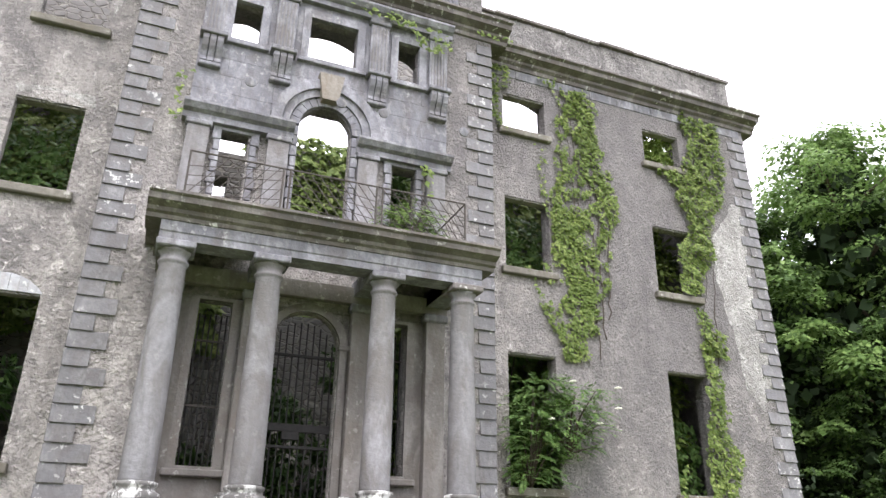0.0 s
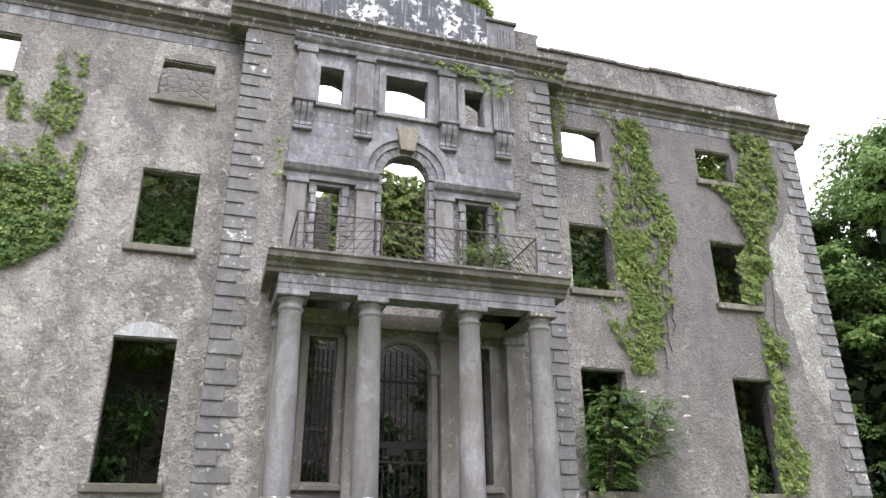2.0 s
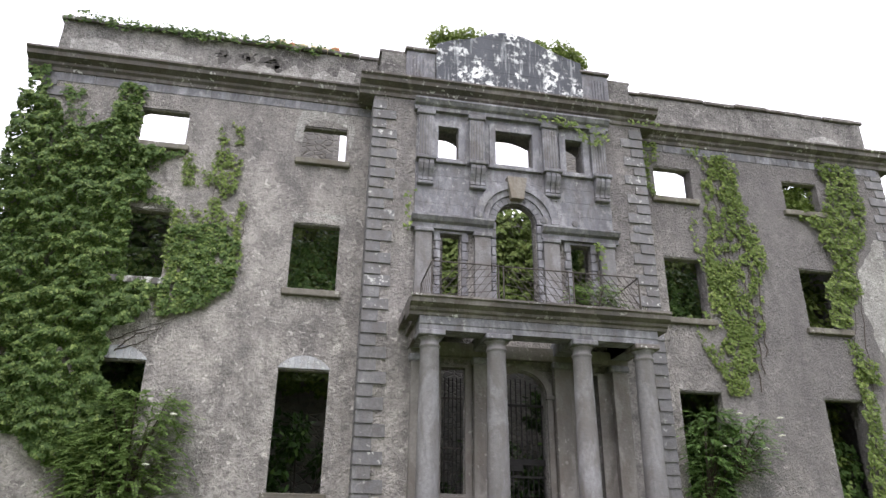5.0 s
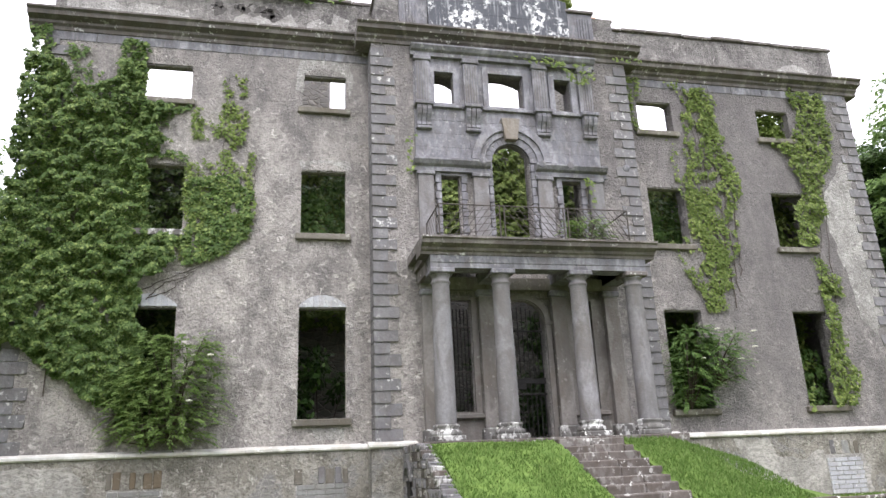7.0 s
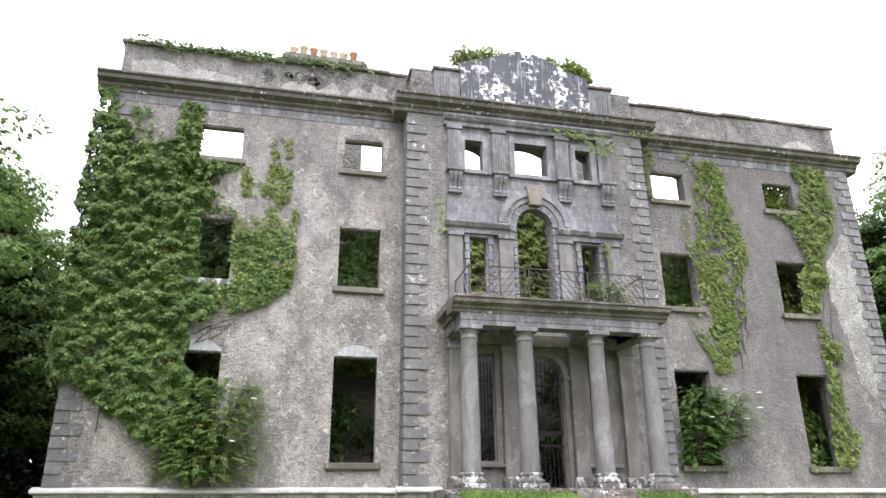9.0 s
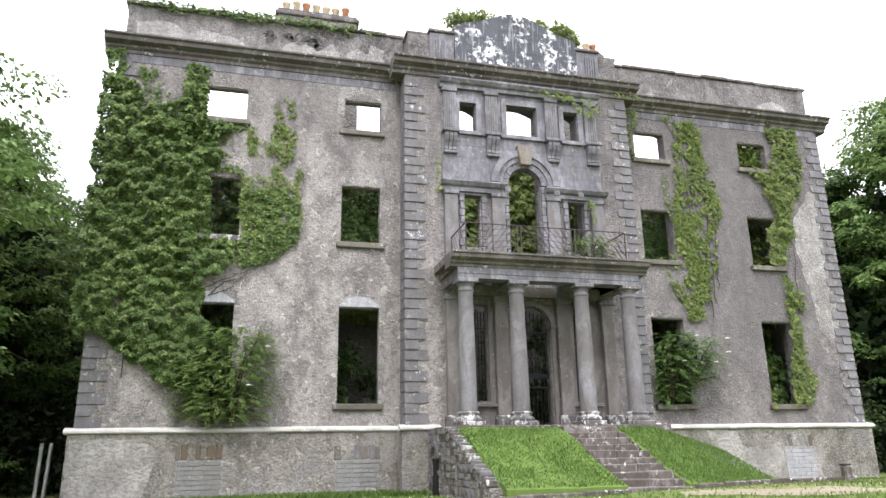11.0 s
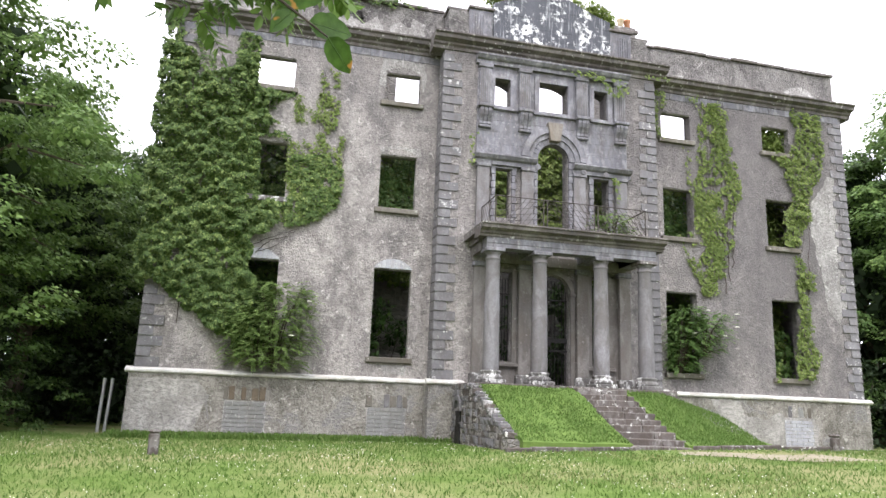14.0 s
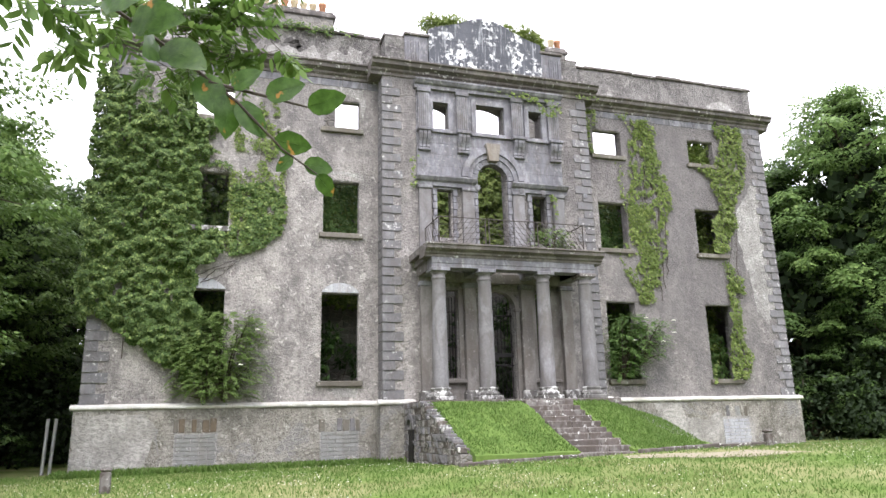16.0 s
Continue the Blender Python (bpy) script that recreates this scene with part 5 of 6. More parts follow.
def feathery(x, y, z, spread, fronds, size, seed, mat, label, category="shrub", lean=(0, 0), flowers=0):
    """A shrub of arching twigs set with small paired leaflets, in loose tiers."""
    t = thing("shrub", x, y, z, label, category)
    rs = np.random.RandomState(seed)
    p, v, o, sz, tips = [], [], [], [], []
    for k in range(fronds):
        f = rs.uniform(.05, 1)
        a = rs.uniform(0, 2 * math.pi)
        q = rs.uniform(.15, .85) * (1.1 - .5 * abs(f - .45))
        c = Vector((x + lean[0] * f + spread[0] * q * math.cos(a), y + lean[1] * f + spread[1] * q * math.sin(a), z + spread[2] * f))
        d = Vector((math.cos(a) * 1.1 + rs.normal() * .4, math.sin(a) * .8 - .25 + rs.normal() * .3, rs.normal() * .35 + .1)).normalized()
        side = d.cross(Vector((0, 0, 1))).normalized()
        up = side.cross(d)
        ln = size * rs.uniform(3.0, 5.0)
        tips.append((c, d, ln))
        for i in range(8):
            g = .15 + .85 * i / 7
            at = c + d * ln * g - Vector((0, 0, 1)) * ln * .28 * g * g
            for e in ((-1, 1) if i < 7 else (0,)):
                p.append(at)
                v.append(d * .75 + side * e + Vector((0, 0, -.2)) + Vector(rs.normal(scale=.15, size=3)))
                o.append(up + Vector((0, -.75, 0)) + Vector(rs.normal(scale=.25, size=3)))
                sz.append(size * rs.uniform(.75, 1.25))
    foliage("foliage", p, v, o, sz, mat, t, FROND_SHAPE)
    for k in range(0, fronds, max(1, fronds // 14)):
        c, d, ln = tips[k]
        mid = (x + (c.x - x) * .45, y + (c.y - y) * .45, z + (c.z - z) * .6)
        part("stem", tube(bmesh.new(), [(x, y, z), mid, c, c + d * ln * .6], [.028, .018, .009, .003], 5), TWIG, t)
    for k in range(flowers):
        c, d, ln = tips[(k * 37) % fronds]
        c = c + d * ln + Vector((.1, -.12, .05))
        b = bmesh.new()
        for i in range(16):
            r, a = .075 * math.sqrt(i / 16), i * 2.4
            bmesh.ops.create_icosphere(b, subdivisions=1, radius=.016, matrix=Matrix.Translation(c + Vector((r * math.cos(a), r * math.sin(a), -.3 * r))))
        part("flower_head", b, CLOVER, t, "flat creamy white flower head")
    return t


feathery(-9.25, -.1, 2.0, (.95, .55, 1.6), 330, .09, 71, PALE, "leafy elder shrub growing out of the window over its sill", lean=(-.2, -.15))
feathery(-8.75, -.2, 1.95, (1.15, .5, 2.6), 560, .088, 76, PALE, "paler feathery shrub leaning from the window beside the ivy", lean=(.15, -.2), flowers=5)
feathery(4.95, .05, 2.5, (.80, .6, 2.3), 420, .09, 72, SHRUB, "green elder shrub bursting from the ground-floor window, creamy flower heads", lean=(.25, -.2), flowers=0)
feathery(5.7, -.3, 3.2, (.75, .5, 1.4), 210, .085, 70, SHRUB, "elder branch reaching out of the window with creamy flower heads", lean=(.25, -.25), flowers=6)
feathery(1.45, -2.0, 6.49, (.70, .28, .80), 240, .07, 73, PALE, "ferny green plant growing on the balcony")
shrub(-1.40, -.3, 15.15, (.90, .25, .50), 26, 130, .085, 74, TUFT, "leafy tuft growing on the attic block", shape=IVY_SHAPE)
shrub(1.50, -.3, 15.0, (.80, .25, .65), 26, 130, .085, 75, TUFT, "leafy tuft growing on the attic block", shape=IVY_SHAPE)
shrub(.1, -.3, 15.62, (.25, .15, .12), 6, 60, .07, 77, TUFT, "small tuft of weeds on the attic block", shape=IVY_SHAPE)
shrub(9.35, .5, 11.0, (.55, .3, .95), 16, 80, .14, 78, IVY_LIGHT, "ivy filling the attic window", shape=IVY_SHAPE)

ivy("yellow-green ivy closing the attic window", [([(8.6, 10.9), (10.1, 10.9), (10.1, 12.0), (9.6, 12.25), (8.6, 12.05)], 420, .2, .13, 79, .0, ())], IVY_LIGHT, yface=.45)

for wx, za, zb, gap, sd, m in ((W_X[2], 6.9, 9.2, .2, 85, SHRUB), (W_X[3], 6.9, 8.6, .15, 86, IVY_LIGHT), (W_X[0], 7.0, 8.8, .25, 87, IVY_DARK), (W_X[3], 1.6, 4.2, .3, 88, SHRUB), (W_X[0], 2.2, 5.4, .3, 89, IVY_DARK), (W_X[1], 7.0, 9.5, .0, 90, SHRUB)):
    ivy("leafy growth just inside a window opening", [([(wx - .9, za), (wx + 1.1, za), (wx + 1.1, zb), (wx + .3, zb + .2), (wx - .3, zb - .4), (wx - .9, zb - .2)], 240, .35, .15, sd, gap, ())], m, yface=1.35)

# plants seen through the openings, inside the roofless shell
ivy("ivy curtain over the rear wall", [([(-.95, 6.2), (9.2, 6.2), (9.2, 13.9), (6, 14.8), (.5, 15.1), (-.95, 14.9)], 330, .5, .19, 81, .0, ()), ([(-6.2, 6.2), (-.95, 6.2), (-.95, 11.5), (-3, 11.8), (-6.2, 13.8)], 200, .5, .19, 80, .0, ())], IVY_LIGHT, yface=9.4)
ivy("ivy over the inner wall", [([(-8.9, 5.4), (-1.4, 5.4), (-1.4, 7.6), (-3.2, 9.2), (-4.4, 11.2), (-6.5, 12.0), (-8.9, 11.6)], 330, .4, .17, 82, .0, ())], IVY_LIGHT, yface=3.45)
ivy("ivy over the inner wall", [([(-11.7, .2), (-8.9, .2), (-8.9, 11.6), (-11.7, 11.9)], 120, .4, .22, 83, .0, ())], IVY_DARK, yface=3.45)
ivy("ivy over the inner wall", [([(2.75, .2), (11.6, .2), (11.6, 12.0), (8.2, 12.1), (5.4, 11.9), (2.75, 12.0)], 130, .5, .23, 84, .0, ())], IVY_LIGHT, yface=3.45)
# the darkest saplings carry the shade of the rooms in their leaf colour
for x, y, z, sx, sz, seed, m in ((4.9, 1.9, .0, 1.2, 7.9, 91, SHRUB), (9.2, 1.9, .0, 1.3, 8.6, 92, IVY_LIGHT), (9.9, 2.2, 8.8, 1.0, 4.4, 93, IVY_LIGHT), (-5.2, 2.0, .0, 1.0, 4.6, 94, INNER_SHADE), (-9.3, 1.9, .0, 1.1, 8.3, 95, INNER_SHADE), (1.9, 1.4, 2.0, .55, 8.8, 96, SHRUB), (-1.9, 2.6, .2, .7, 3.0, 97, INNER_SHADE), (.3, 4.6, 0, 1.4, 4.2, 98, INNER_SHADE), (.2, 1.9, 0, 1.0, 4.6, 99, INNER_SHADE), (-1.9, 1.8, 0, .8, 2.6, 100, INNER_SHADE), (1.6, 1.9, 0, .7, 5.0, 101, INNER_SHADE)):
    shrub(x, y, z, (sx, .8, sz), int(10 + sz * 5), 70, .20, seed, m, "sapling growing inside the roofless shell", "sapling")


# ---- trees ----
def make_tree(seed, h, r, mat, crown_low, boughs, per, size, label):
    """A tree of tiered boughs: each carries flat drooping sprays of leaves; leaves painted dark as shade fill the heart
    of the crown.
    """
    t = thing("tree", 0, 0, 0, label, "tree", "woodland round the house")
    rs = np.random.RandomState(seed)
    part("trunk", tube(bmesh.new(), [(0, 0, -.5), (.1, 0, h * .25), (-.1, .1, h * .55), (.1, 0, h * .9)], [.36, .28, .18, .04], 8), BARK, t)
    cen, rad, outw = [], [], []
    for k in range(boughs):
        f = (k + .5) / boughs
        a = k * 2.39996 + rs.uniform(-.4, .4)
        reach = r * max(.12, math.sin(math.pi * (.22 + .76 * f)) ** .8) * rs.uniform(.7, 1.15)
        z0 = crown_low + (h - crown_low) * f
        rise = reach * (.30 * f - .22)
        d = Vector((math.cos(a), math.sin(a), 0))
        if k % 5 == 0:
            part("limb", tube(bmesh.new(), [(0, 0, max(.3, z0 - reach * .35)), d * reach * .5 + Vector((0, 0, z0)), d * reach * .92 + Vector((0, 0, z0 + rise))], [.11, .06, .015], 5), BARK, t)
        for q in range(5):
            g = (.45, .62, .76, .88, 1.0)[q]
            c = d * reach * g + Vector((rs.normal() * .30 * r / 5, rs.normal() * .30 * r / 5, z0 + rise * g + rs.normal() * .22 + (.35 if q % 2 else 0)))
            cen.append(c)
            rad.append((1.15 - .45 * g) * r / 5 * rs.uniform(.75, 1.2))
            outw.append(d)
    n = len(cen)
    c = np.repeat(np.array(cen), per, 0)
    w = np.repeat(np.array(rad), per)[:, None]
    ow = np.repeat(np.array(outw), per, 0)
    ang, rho = rs.uniform(0, 2 * math.pi, n * per), rs.uniform(0, 1, n * per) ** .55
    disc = np.stack([rho * np.cos(ang), rho * np.sin(ang), 0 * ang], 1)
    p = c + disc * w + np.stack([0 * ang, 0 * ang, (-.55 * rho ** 2 + rs.normal(scale=.09, size=n * per)) * w[:, 0]], 1)
    tip = disc * .9 + ow * .5 + rs.normal(scale=.3, size=p.shape) + np.array([0, 0, -.45])
    out = disc * .55 + ow * .25 + rs.normal(scale=.22, size=p.shape) + np.array([0, 0, 1.0])
    foliage("crown", p, tip, out, size * rs.uniform(.6, 1.3, n * per), mat, t, LEAF_SHAPE)
    # filler leaves; the inner shade of the crown is painted into their colour
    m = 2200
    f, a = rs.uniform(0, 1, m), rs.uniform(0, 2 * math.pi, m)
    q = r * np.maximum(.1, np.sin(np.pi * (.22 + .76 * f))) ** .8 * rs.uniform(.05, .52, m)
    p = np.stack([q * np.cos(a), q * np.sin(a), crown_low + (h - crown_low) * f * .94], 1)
    foliage("inner_foliage", p, rs.normal(size=(m, 3)) + np.array([0, 0, -.6]), rs.normal(size=(m, 3)) + np.array([0, 0, .6]), rs.uniform(.35, .75, m) * r / 5, TREE_SHADE, t, LEAF_SHAPE)
    return t


LEAF_SHAPE = np.array([(0, 0, 0), (0.40, 0.45, -0.06), (0, 1, -0.14), (-0.40, 0.45, -0.06)])
oaks = [make_tree(201, 15, 5.0, TREE, .8, 62, 105, .185, "tall dense dark green broadleaf tree"),
        make_tree(202, 13, 4.4, TREE, .5, 58, 105, .17, "dark broadleaf tree with drooping boughs"),
        make_tree(203, 14, 4.6, TREE_LIT, 4.2, 58, 135, .15, "fresh green broadleaf tree")]
spots = [(-17.5, 6, 2, .92), (-20.5, 1.5, 2, 1.0), (-23, -1.5, 2, 1.05), (-19, 11, 2, 1.0), (-24, 7, 0, 1.0), (-29, 3, 1, 1.1), (-15.6, 13, 1, .95), (-17.8, -2.6, 2, .95), (-17.4, .4, 1, .62), (-16.4, 9.5, 1, .8), 
         (20.2, 7.5, 0, .98), (21, 13, 0, .95), (21.3, 3.6, 1, .70), (23.4, 5.5, 2, 1.32), (27, 3, 2, 1.2), (18.2, 9.5, 0, .6), (28, 11, 1, 1.1), (17.8, 14, 1, 1.05), 
         (-10, 19, 0, .72), (-3, 22, 1, .75), (5, 20, 2, .75), (11.5, 18, 0, .8)]
used = set()
for n, (x, y, k, s) in enumerate(spots):
    m = pose(x, y, GROUND(x, y) - .1, 0, 0, (n * 67) % 360) @ Matrix.Scale(s, 4)
    if k not in used:
        used.add(k)
        oaks[k].matrix_basis = m
    else:
        o = copy_thing(oaks[k], Matrix.Identity(4))
        o.matrix_basis = m
# undergrowth closing the foot of the wood, its deep shade put into the leaf colour
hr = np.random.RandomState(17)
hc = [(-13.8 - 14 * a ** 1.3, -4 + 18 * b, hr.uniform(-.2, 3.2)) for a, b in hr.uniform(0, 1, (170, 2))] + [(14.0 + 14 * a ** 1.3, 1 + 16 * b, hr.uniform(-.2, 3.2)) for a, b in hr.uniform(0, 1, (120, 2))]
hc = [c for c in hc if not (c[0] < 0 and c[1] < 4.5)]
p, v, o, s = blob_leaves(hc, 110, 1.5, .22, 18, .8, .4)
tagged(foliage("undergrowth", p, v, o, s, TREE_SHADE, None, TREE_SHAPE), "undergrowth at the foot of the wood, coloured dark as shade", "undergrowth", "", "stuff")
# wood closing the view behind the path and far to the sides
ring_c, rs = [], np.random.RandomState(7)
for a in range(0, 360, 4):
    rr = rs.uniform(44, 58)
    for q in range(4):
        ring_c.append((rr * math.cos(radians(a)) + rs.uniform(-2, 2), -6 + rr * math.sin(radians(a)) + rs.uniform(-2, 2), rs.uniform(-1, 11)))
p, v, o, s = blob_leaves(ring_c, 90, 4.2, 1.3, 8, .8, .4)
tagged(foliage("far_wood", p, v, o, s, TREE, None, TREE_SHAPE), "dark wood closing the clearing all round", "wood", "", "stuff")

# ---- lawn grass, clover and worn path ----
rs = np.random.RandomState(33)


def blades(name, n, xr, yr, h, mat, label, keep, parent=None, zf=GROUND):
    x, y = rs.uniform(*xr, n), rs.uniform(*yr, n)
    ok = np.array([keep(a, b) for a, b in zip(x, y)])
    x, y = x[ok], y[ok]
    z = np.array([zf(a, b) for a, b in zip(x, y)])
    tip = np.stack([rs.normal(scale=.45, size=len(x)), rs.normal(scale=.45, size=len(x)), np.ones(len(x))], 1)
    out = np.stack([rs.normal(size=len(x)), rs.normal(size=len(x)), np.zeros(len(x))], 1)
    return tagged(foliage(name, np.stack([x, y, z - .01], 1), tip, out, h * rs.uniform(.5, 1.3, len(x)), mat, None, BLADE_SHAPE * np.array([2.4, 1, 1])), label, "grass", "", "stuff")


def on_lawn(a, b):
    if C - 3.5 < a < C + 8 and b > SY1 - .25:
        return False
    if b > -.15 or (abs(a - C) < 4.1 and b > -.9):
        return False
    if .2 < a < 4.3 and abs(b + 7.35 + .44 * (a - .3)) < .8:
        return random.random() < .22
    return noise.noise(Vector((a * .5, b * .5, 1))) > -.7


blades("lawn_grass", 105000, (-18, 17), (-16.5, -.1), .075, BLADE, "short green lawn grass", on_lawn)
blades("tall_grass", 9000, (-13, -3.4), (-1.2, -.13), .17, BLADE, "longer grass along the foot of the wall", lambda a, b: not (abs(a - C) < 4.1 and b > -.9))
blades("dry_grass", 62000, (-13, 17), (-16.5, -6.6), .06, DRYBLADE, "patches of dry pale grass", lambda a, b: not (.2 < a < 4.3 and abs(b + 7.35 + .44 * (a - .3)) < .6) and noise.noise(Vector((a * .35, b * .5, 5))) > .20 - .03 * max(-4, min(9, a)))


def bank_z(a, b):
    vv = (b - SY0) / (SY1 - SY0)
    return ramp_z(abs(a - (SX0 if a < C else SX1)) / (2.75 if a < C else 6.4), max(0, min(1, vv)), -1 if a < C else 1)


blades("bank_grass", 26000, (C - 3.1, C + 4.2), (-6.3, -2.95), .075, BLADE, "short grass on the banks", lambda a, b: not SX0 - .03 < a < SX1 + .03, None, bank_z)
n = 5200
x, y = rs.uniform(-16, 16, n), rs.uniform(-13.5, -.6, n)
ok = np.array([on_lawn(a, b) and noise.noise(Vector((a * .45, b * .45, 9))) > -.05 for a, b in zip(x, y)])
x, y = x[ok], y[ok]
z = np.array([GROUND(a, b) for a, b in zip(x, y)])
tagged(foliage("clover_flowers", np.stack([x, y, z + .04], 1), np.stack([rs.normal(size=len(x)), rs.normal(size=len(x)), .4 + 0 * x], 1), np.stack([0 * x, -1 + 0 * x, 1 + 0 * x], 1), rs.uniform(.014, .024, len(x)), CLOVER, None), "tiny white clover heads in the lawn", "flowers", "", "stuff")
bm = bmesh.new()
rows = []
for i in range(41):
    f = i / 40
    x, yc = 0.3 + 3.9 * f, -7.35 - 1.7 * f + .15 * math.sin(f * 9)
    hw = .85 * math.sin(math.pi * min(1, .08 + f * .95)) ** .6 + .22 * noise.noise(Vector((x * 2, 2, 4)))
    rows.append([bm.verts.new((x + e * .4, yc + e, GROUND(x, yc + e) + (.012 if e == 0 else .004))) for e in (-max(.05, hw), 0, max(.05, hw))])
for a, b in zip(rows, rows[1:]):
    for q in range(2):
        bm.faces.new((a[q], b[q], b[q + 1], a[q + 1]))
structure("worn_path", bm, EARTH, "bare trodden earth strip in the lawn", "path")

# ---- small things on the lawn ----
for x, y, h, lab in ((-11.0, -6.2, .42, "stumpy weathered stone marker post in the grass"), (5.15, -6.55, .34, "low rounded stone marker post in the grass")):
    t = thing("stone_post", x, y, GROUND(x, y), lab, "stone post", "stone posts")
    part("shaft", boxed(x - .10, x + .10, y - .09, y + .09, GROUND(x, y) - .1, GROUND(x, y) + h, bevel=.03, rough=.012), STEP, t)
    part("cap", boxed(x - .115, x + .115, y - .10, y + .10, GROUND(x, y) + h, GROUND(x, y) + h + .08, bevel=.035, rough=.01), STEP, t)
t = thing("fence_post_pair", -13.6, 1.0, 0, "two grey metal fence posts beside the house corner", "fence post")
for x, y, lean in ((-13.55, .9, .03), (-13.38, 1.0, .06)):
    part("post", tube(bmesh.new(), [(x, y, -.2), (x + lean, y, 1.55)], [.05, .05], 8), GALV, t)
t = thing("loose_stone", -4.75, -.35, 0, "pair of loose stones against the wall", "stone")
part("stone", boxed(-5.0, -4.72, -.42, -.16, -.05, .22, bevel=.05, rough=.04), BASEMENT, t)
part("stone", boxed(-4.68, -4.36, -.40, -.18, -.05, .1, bevel=.03, rough=.03), STEP, t)

# ---- beech tree beside the path, with a bough hanging over it ----
beech = thing("beech_tree", -13.2, -23.2, GROUND(-13.2, -23.2), "beech tree whose leafy bough hangs over the path", "tree")
part("trunk", tube(bmesh.new(), [(-13.2, -23.2, -1.6), (-13.1, -23.2, 1.5), (-13.0, -23.1, 4.5), (-12.9, -23.2, 7.5)], [.32, .27, .2, .1], 10), BARK, beech)
part("bough", tube(bmesh.new(), [(-13.05, -23.15, 3.6), (-12.0, -22.4, 3.7), (-10.6, -21.6, 3.2), (-9.7, -21.35, 2.4), (-9.299, -21.303, 2.003)], [.09, .06, .04, .014, .006], 8), BARK, beech)
part("bough", tube(bmesh.new(), [(-13.05, -23.15, 4.4), (-12.0, -21.4, 4.8), (-10.6, -19.6, 4.4), (-9.4, -18.9, 3.7)], [.08, .06, .035, .012], 8), BARK, beech)
twig_a = [(-9.299, -21.303, 2.003), (-9.224, -21.3, 1.938), (-9.073, -21.281, 1.842), (-8.972, -21.304, 1.757), (-8.881, -21.302, 1.666), (-8.812, -21.307, 1.618)]
twig_b = [(-9.028, -21.292, 1.799), (-8.919, -21.313, 1.772), (-8.835, -21.313, 1.758)]
part("twig", tube(bmesh.new(), twig_a, [.0050, .0042, .0036, .0030, .0022, .0012], 6), TWIG, beech)
part("twig", tube(bmesh.new(), twig_b, [.004, .003, .0018], 6), TWIG, beech)


def big_leaf(a, b, seed):
    """A single broad beech leaf with a folded midrib and wavy margin."""
    rnd = random.Random(seed)
    a, b = Vector(a), Vector(b)
    v = (b - a) * .84
    ln = v.length
    v.normalize()
    out = (Vector((-9.0, -22.6, 1.1)) - a).normalized() + Vector((rnd.uniform(-.5, .5), 0, rnd.uniform(.0, .7)))
    u = v.cross(out).normalized()
    w = u.cross(v)
    bm = bmesh.new()
    n = 9
    mid, le, ri = [], [], []
    for i in range(n + 1):
        f = i / n
        wd = ln * .31 * (math.sin(math.pi * f ** .8) ** .75) * (1 + .05 * math.sin(i * 2.3 + seed))
        sag = -ln * .18 * f * f
        mid.append(bm.verts.new(a + v * ln * f + w * sag))
        lift = ln * (.05 + .02 * math.sin(i * 1.9))
        for arr, s in ((le, -1), (ri, 1)):
            arr.append(bm.verts.new(a + v * ln * f + w * (sag + lift * (wd / (ln * .36 + 1e-6))) + u * s * (wd + .0008)))
    for i in range(n):
        bm.faces.new((le[i], le[i + 1], mid[i + 1], mid[i]))
        bm.faces.new((mid[i], mid[i + 1], ri[i + 1], ri[i]))
    ob = part("leaf", bm, BEECH, beech, "", True)
    part("midrib", tube(bmesh.new(), [a, a + v * ln * .5 - w * ln * .045, a + v * ln * .95 - w * ln * .16], [.0012, .0009, .0004], 4), SHRUB, ob)


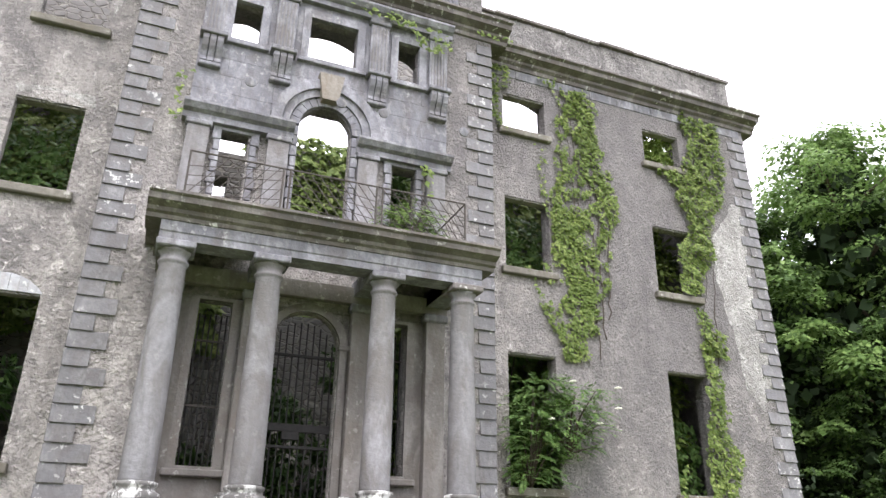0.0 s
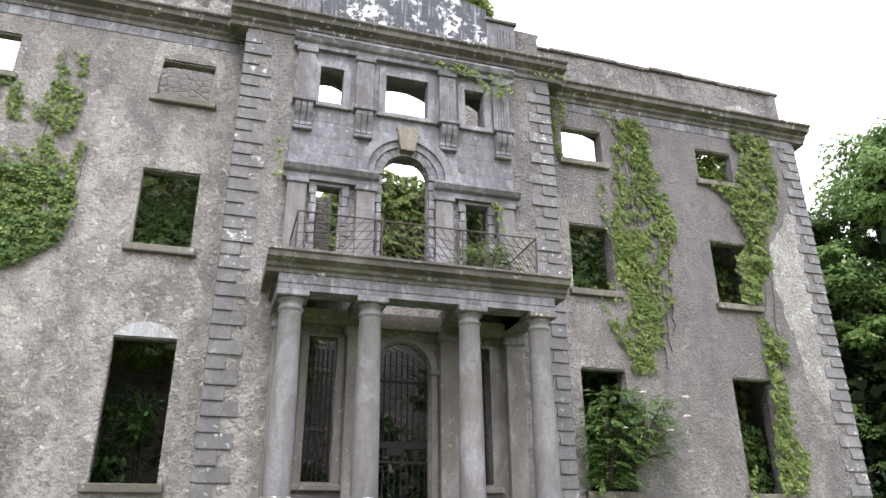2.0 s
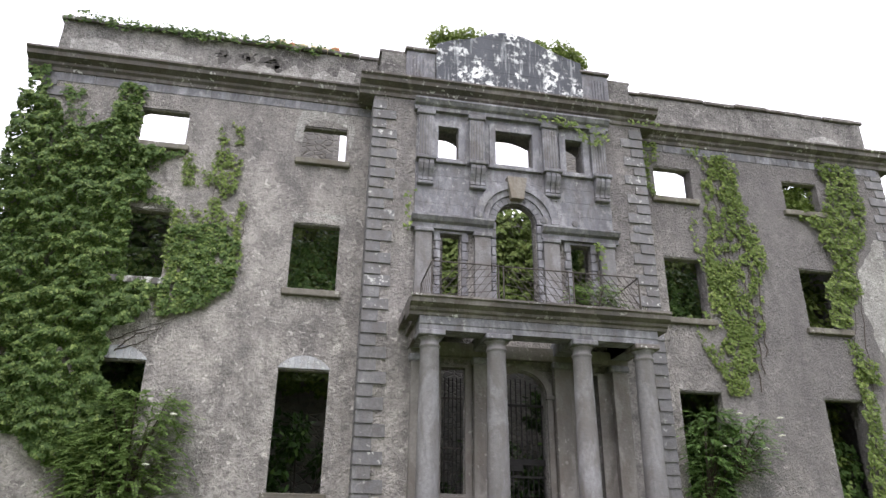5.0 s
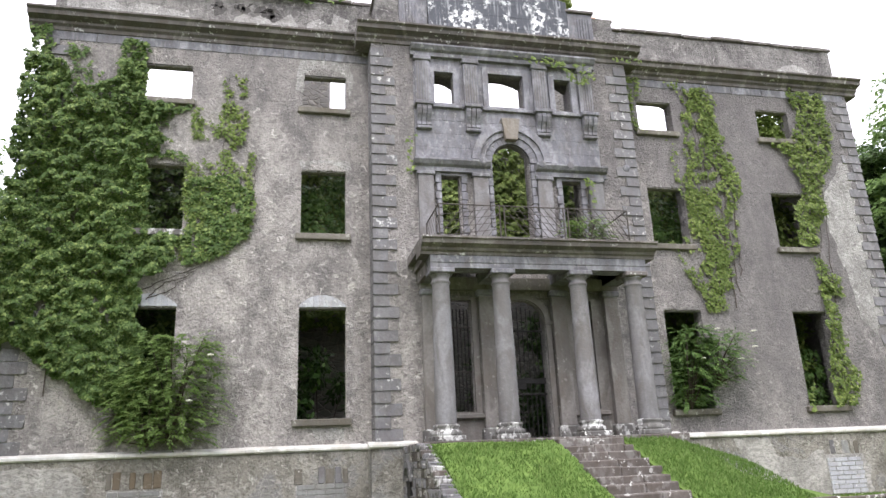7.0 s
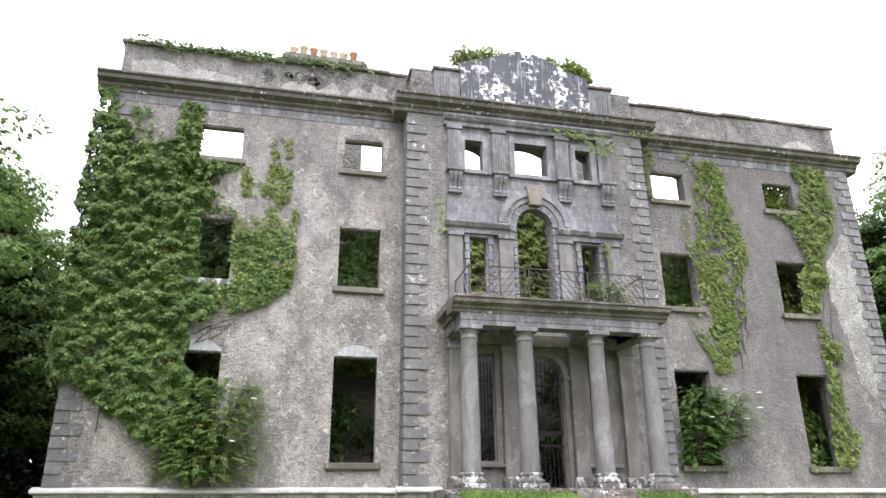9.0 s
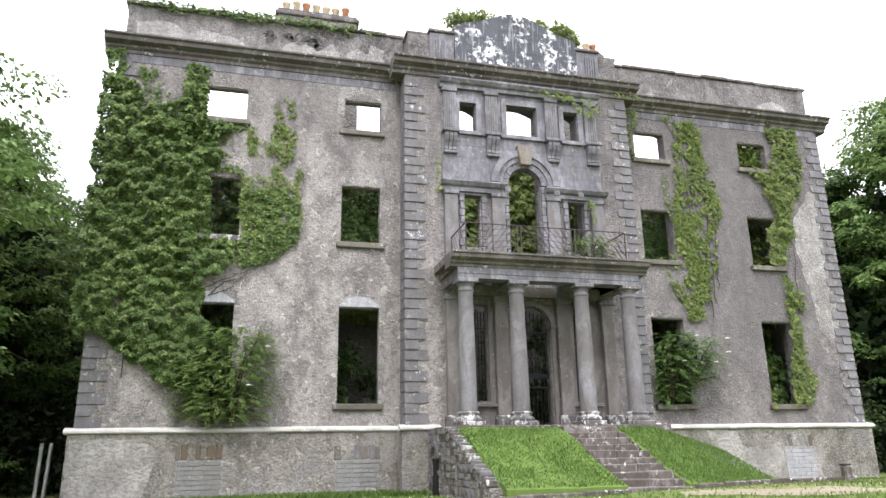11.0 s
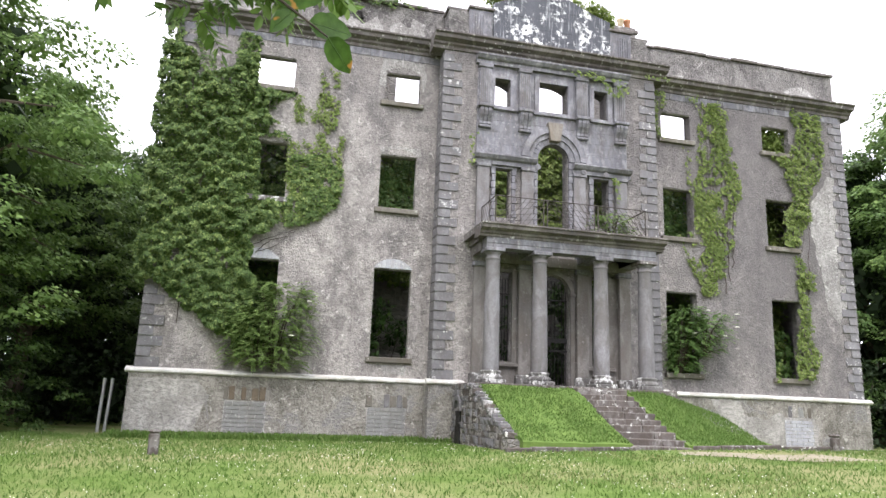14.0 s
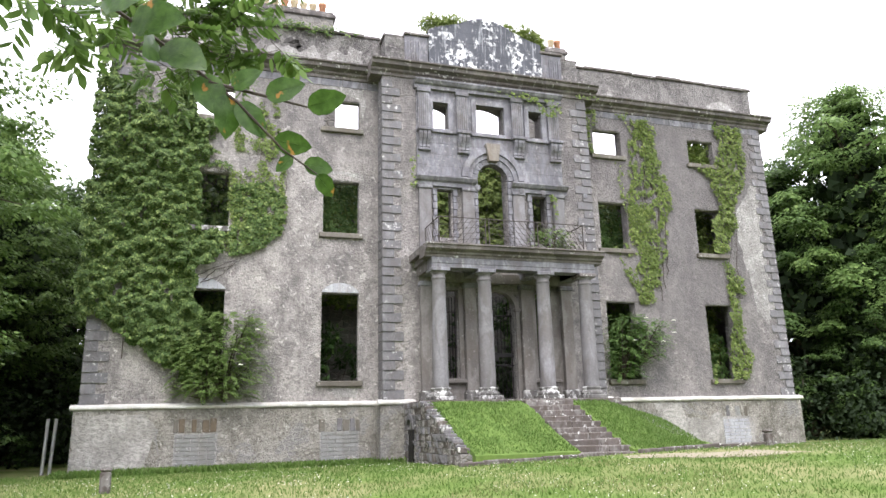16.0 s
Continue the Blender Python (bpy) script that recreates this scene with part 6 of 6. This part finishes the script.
AT = lambda k: Vector(twig_a[int(k)]).lerp(Vector(twig_a[min(5, int(k) + 1)]), k - int(k))
BT = lambda k: Vector(twig_b[int(k)]).lerp(Vector(twig_b[min(2, int(k) + 1)]), k - int(k))
for n, (base, tip) in enumerate((
        (BT(1.0), (-8.838, -21.364, 1.795)), (BT(2.0), (-8.755, -21.365, 1.775)), (AT(3.0), (-8.904, -21.306, 1.68)), (AT(2.8), (-8.985, -21.302, 1.666)),
        (AT(3.8), (-8.810, -21.31, 1.672)), (AT(1.7), (-9.026, -21.362, 1.80)), (AT(2.3), (-9.0, -21.317, 1.712)), (AT(4.6), (-8.765, -21.297, 1.635)),
        (AT(5.0), (-8.768, -21.284, 1.572)), (AT(1.3), (-9.072, -21.406, 1.88)), (AT(.9), (-9.14, -21.431, 1.911)), (BT(.4), (-8.927, -21.349, 1.82)),
        (AT(1.6), (-9.13, -21.37, 1.80)), (AT(.6), (-9.29, -21.37, 1.89)), (AT(4.3), (-8.90, -21.289, 1.62)))):
    big_leaf(base, tip, n + 3)
# finer sprays of ash-like leaflets hanging farther out
rs = np.random.RandomState(5)
sp_p, sp_v, sp_o, sp_s = [], [], [], []
spray_at = [(-9.525, -18.868, 3.30), (-9.227, -18.879, 3.20), (-8.932, -18.763, 3.40), (-8.735, -18.792, 3.25), (-9.393, -18.80, 3.06), (-9.031, -18.906, 3.45), (-8.785, -18.826, 3.68), (-9.629, -18.955, 3.1), (-9.209, -18.882, 3.40), (-9.595, -19.03, 3.42),
            (-9.0, -18.8, 3.2), (-9.3, -18.9, 3.55), (-9.1, -18.85, 3.3), (-9.793, -19.589, 2.90), (-9.656, -19.324, 3.12), (-9.95, -19.5, 3.0)]
for c in spray_at:
    c = Vector(c)
    for k in range(5):
        d = Vector((rs.normal(), rs.normal() * .6, -.5 + rs.normal() * .35)).normalized()
        s0 = c + Vector((rs.uniform(-.1, .1), rs.uniform(-.1, .1), rs.uniform(-.02, .08)))
        L = rs.uniform(.18, .30)
        part("twig", tube(bmesh.new(), [s0 - d * .04, s0 + d * L * .5, s0 + d * L], [.0025, .0018, .001], 4), TWIG, beech)
        for q in range(7):
            f = .2 + .8 * q / 6
            for e in (-1, 1) if q < 6 else (0,):
                sp_p.append(s0 + d * L * f)
                side = d.cross(Vector((0, .4, 1))).normalized()
                sp_v.append(d * .7 + side * e + Vector((0, 0, -.25)))
                sp_o.append((rs.normal() * .4, -.5 + rs.normal() * .3, .8))
                sp_s.append(rs.uniform(.07, .11))
foliage("leaf_sprays", sp_p, sp_v, sp_o, sp_s, SPRAY, beech, LONG_SHAPE * np.array([1.1, 1, 1]))
# crown out of view above the path
cs = [(-13 + rs.normal() * 1.8, -23 + rs.normal() * 1.8, 7 + rs.normal() * 1.2) for _ in range(30)]
p, v, o, s = blob_leaves(cs, 70, 1.1, .14, 44)
foliage("crown", p, v, o, s, TREE_LIT, beech)
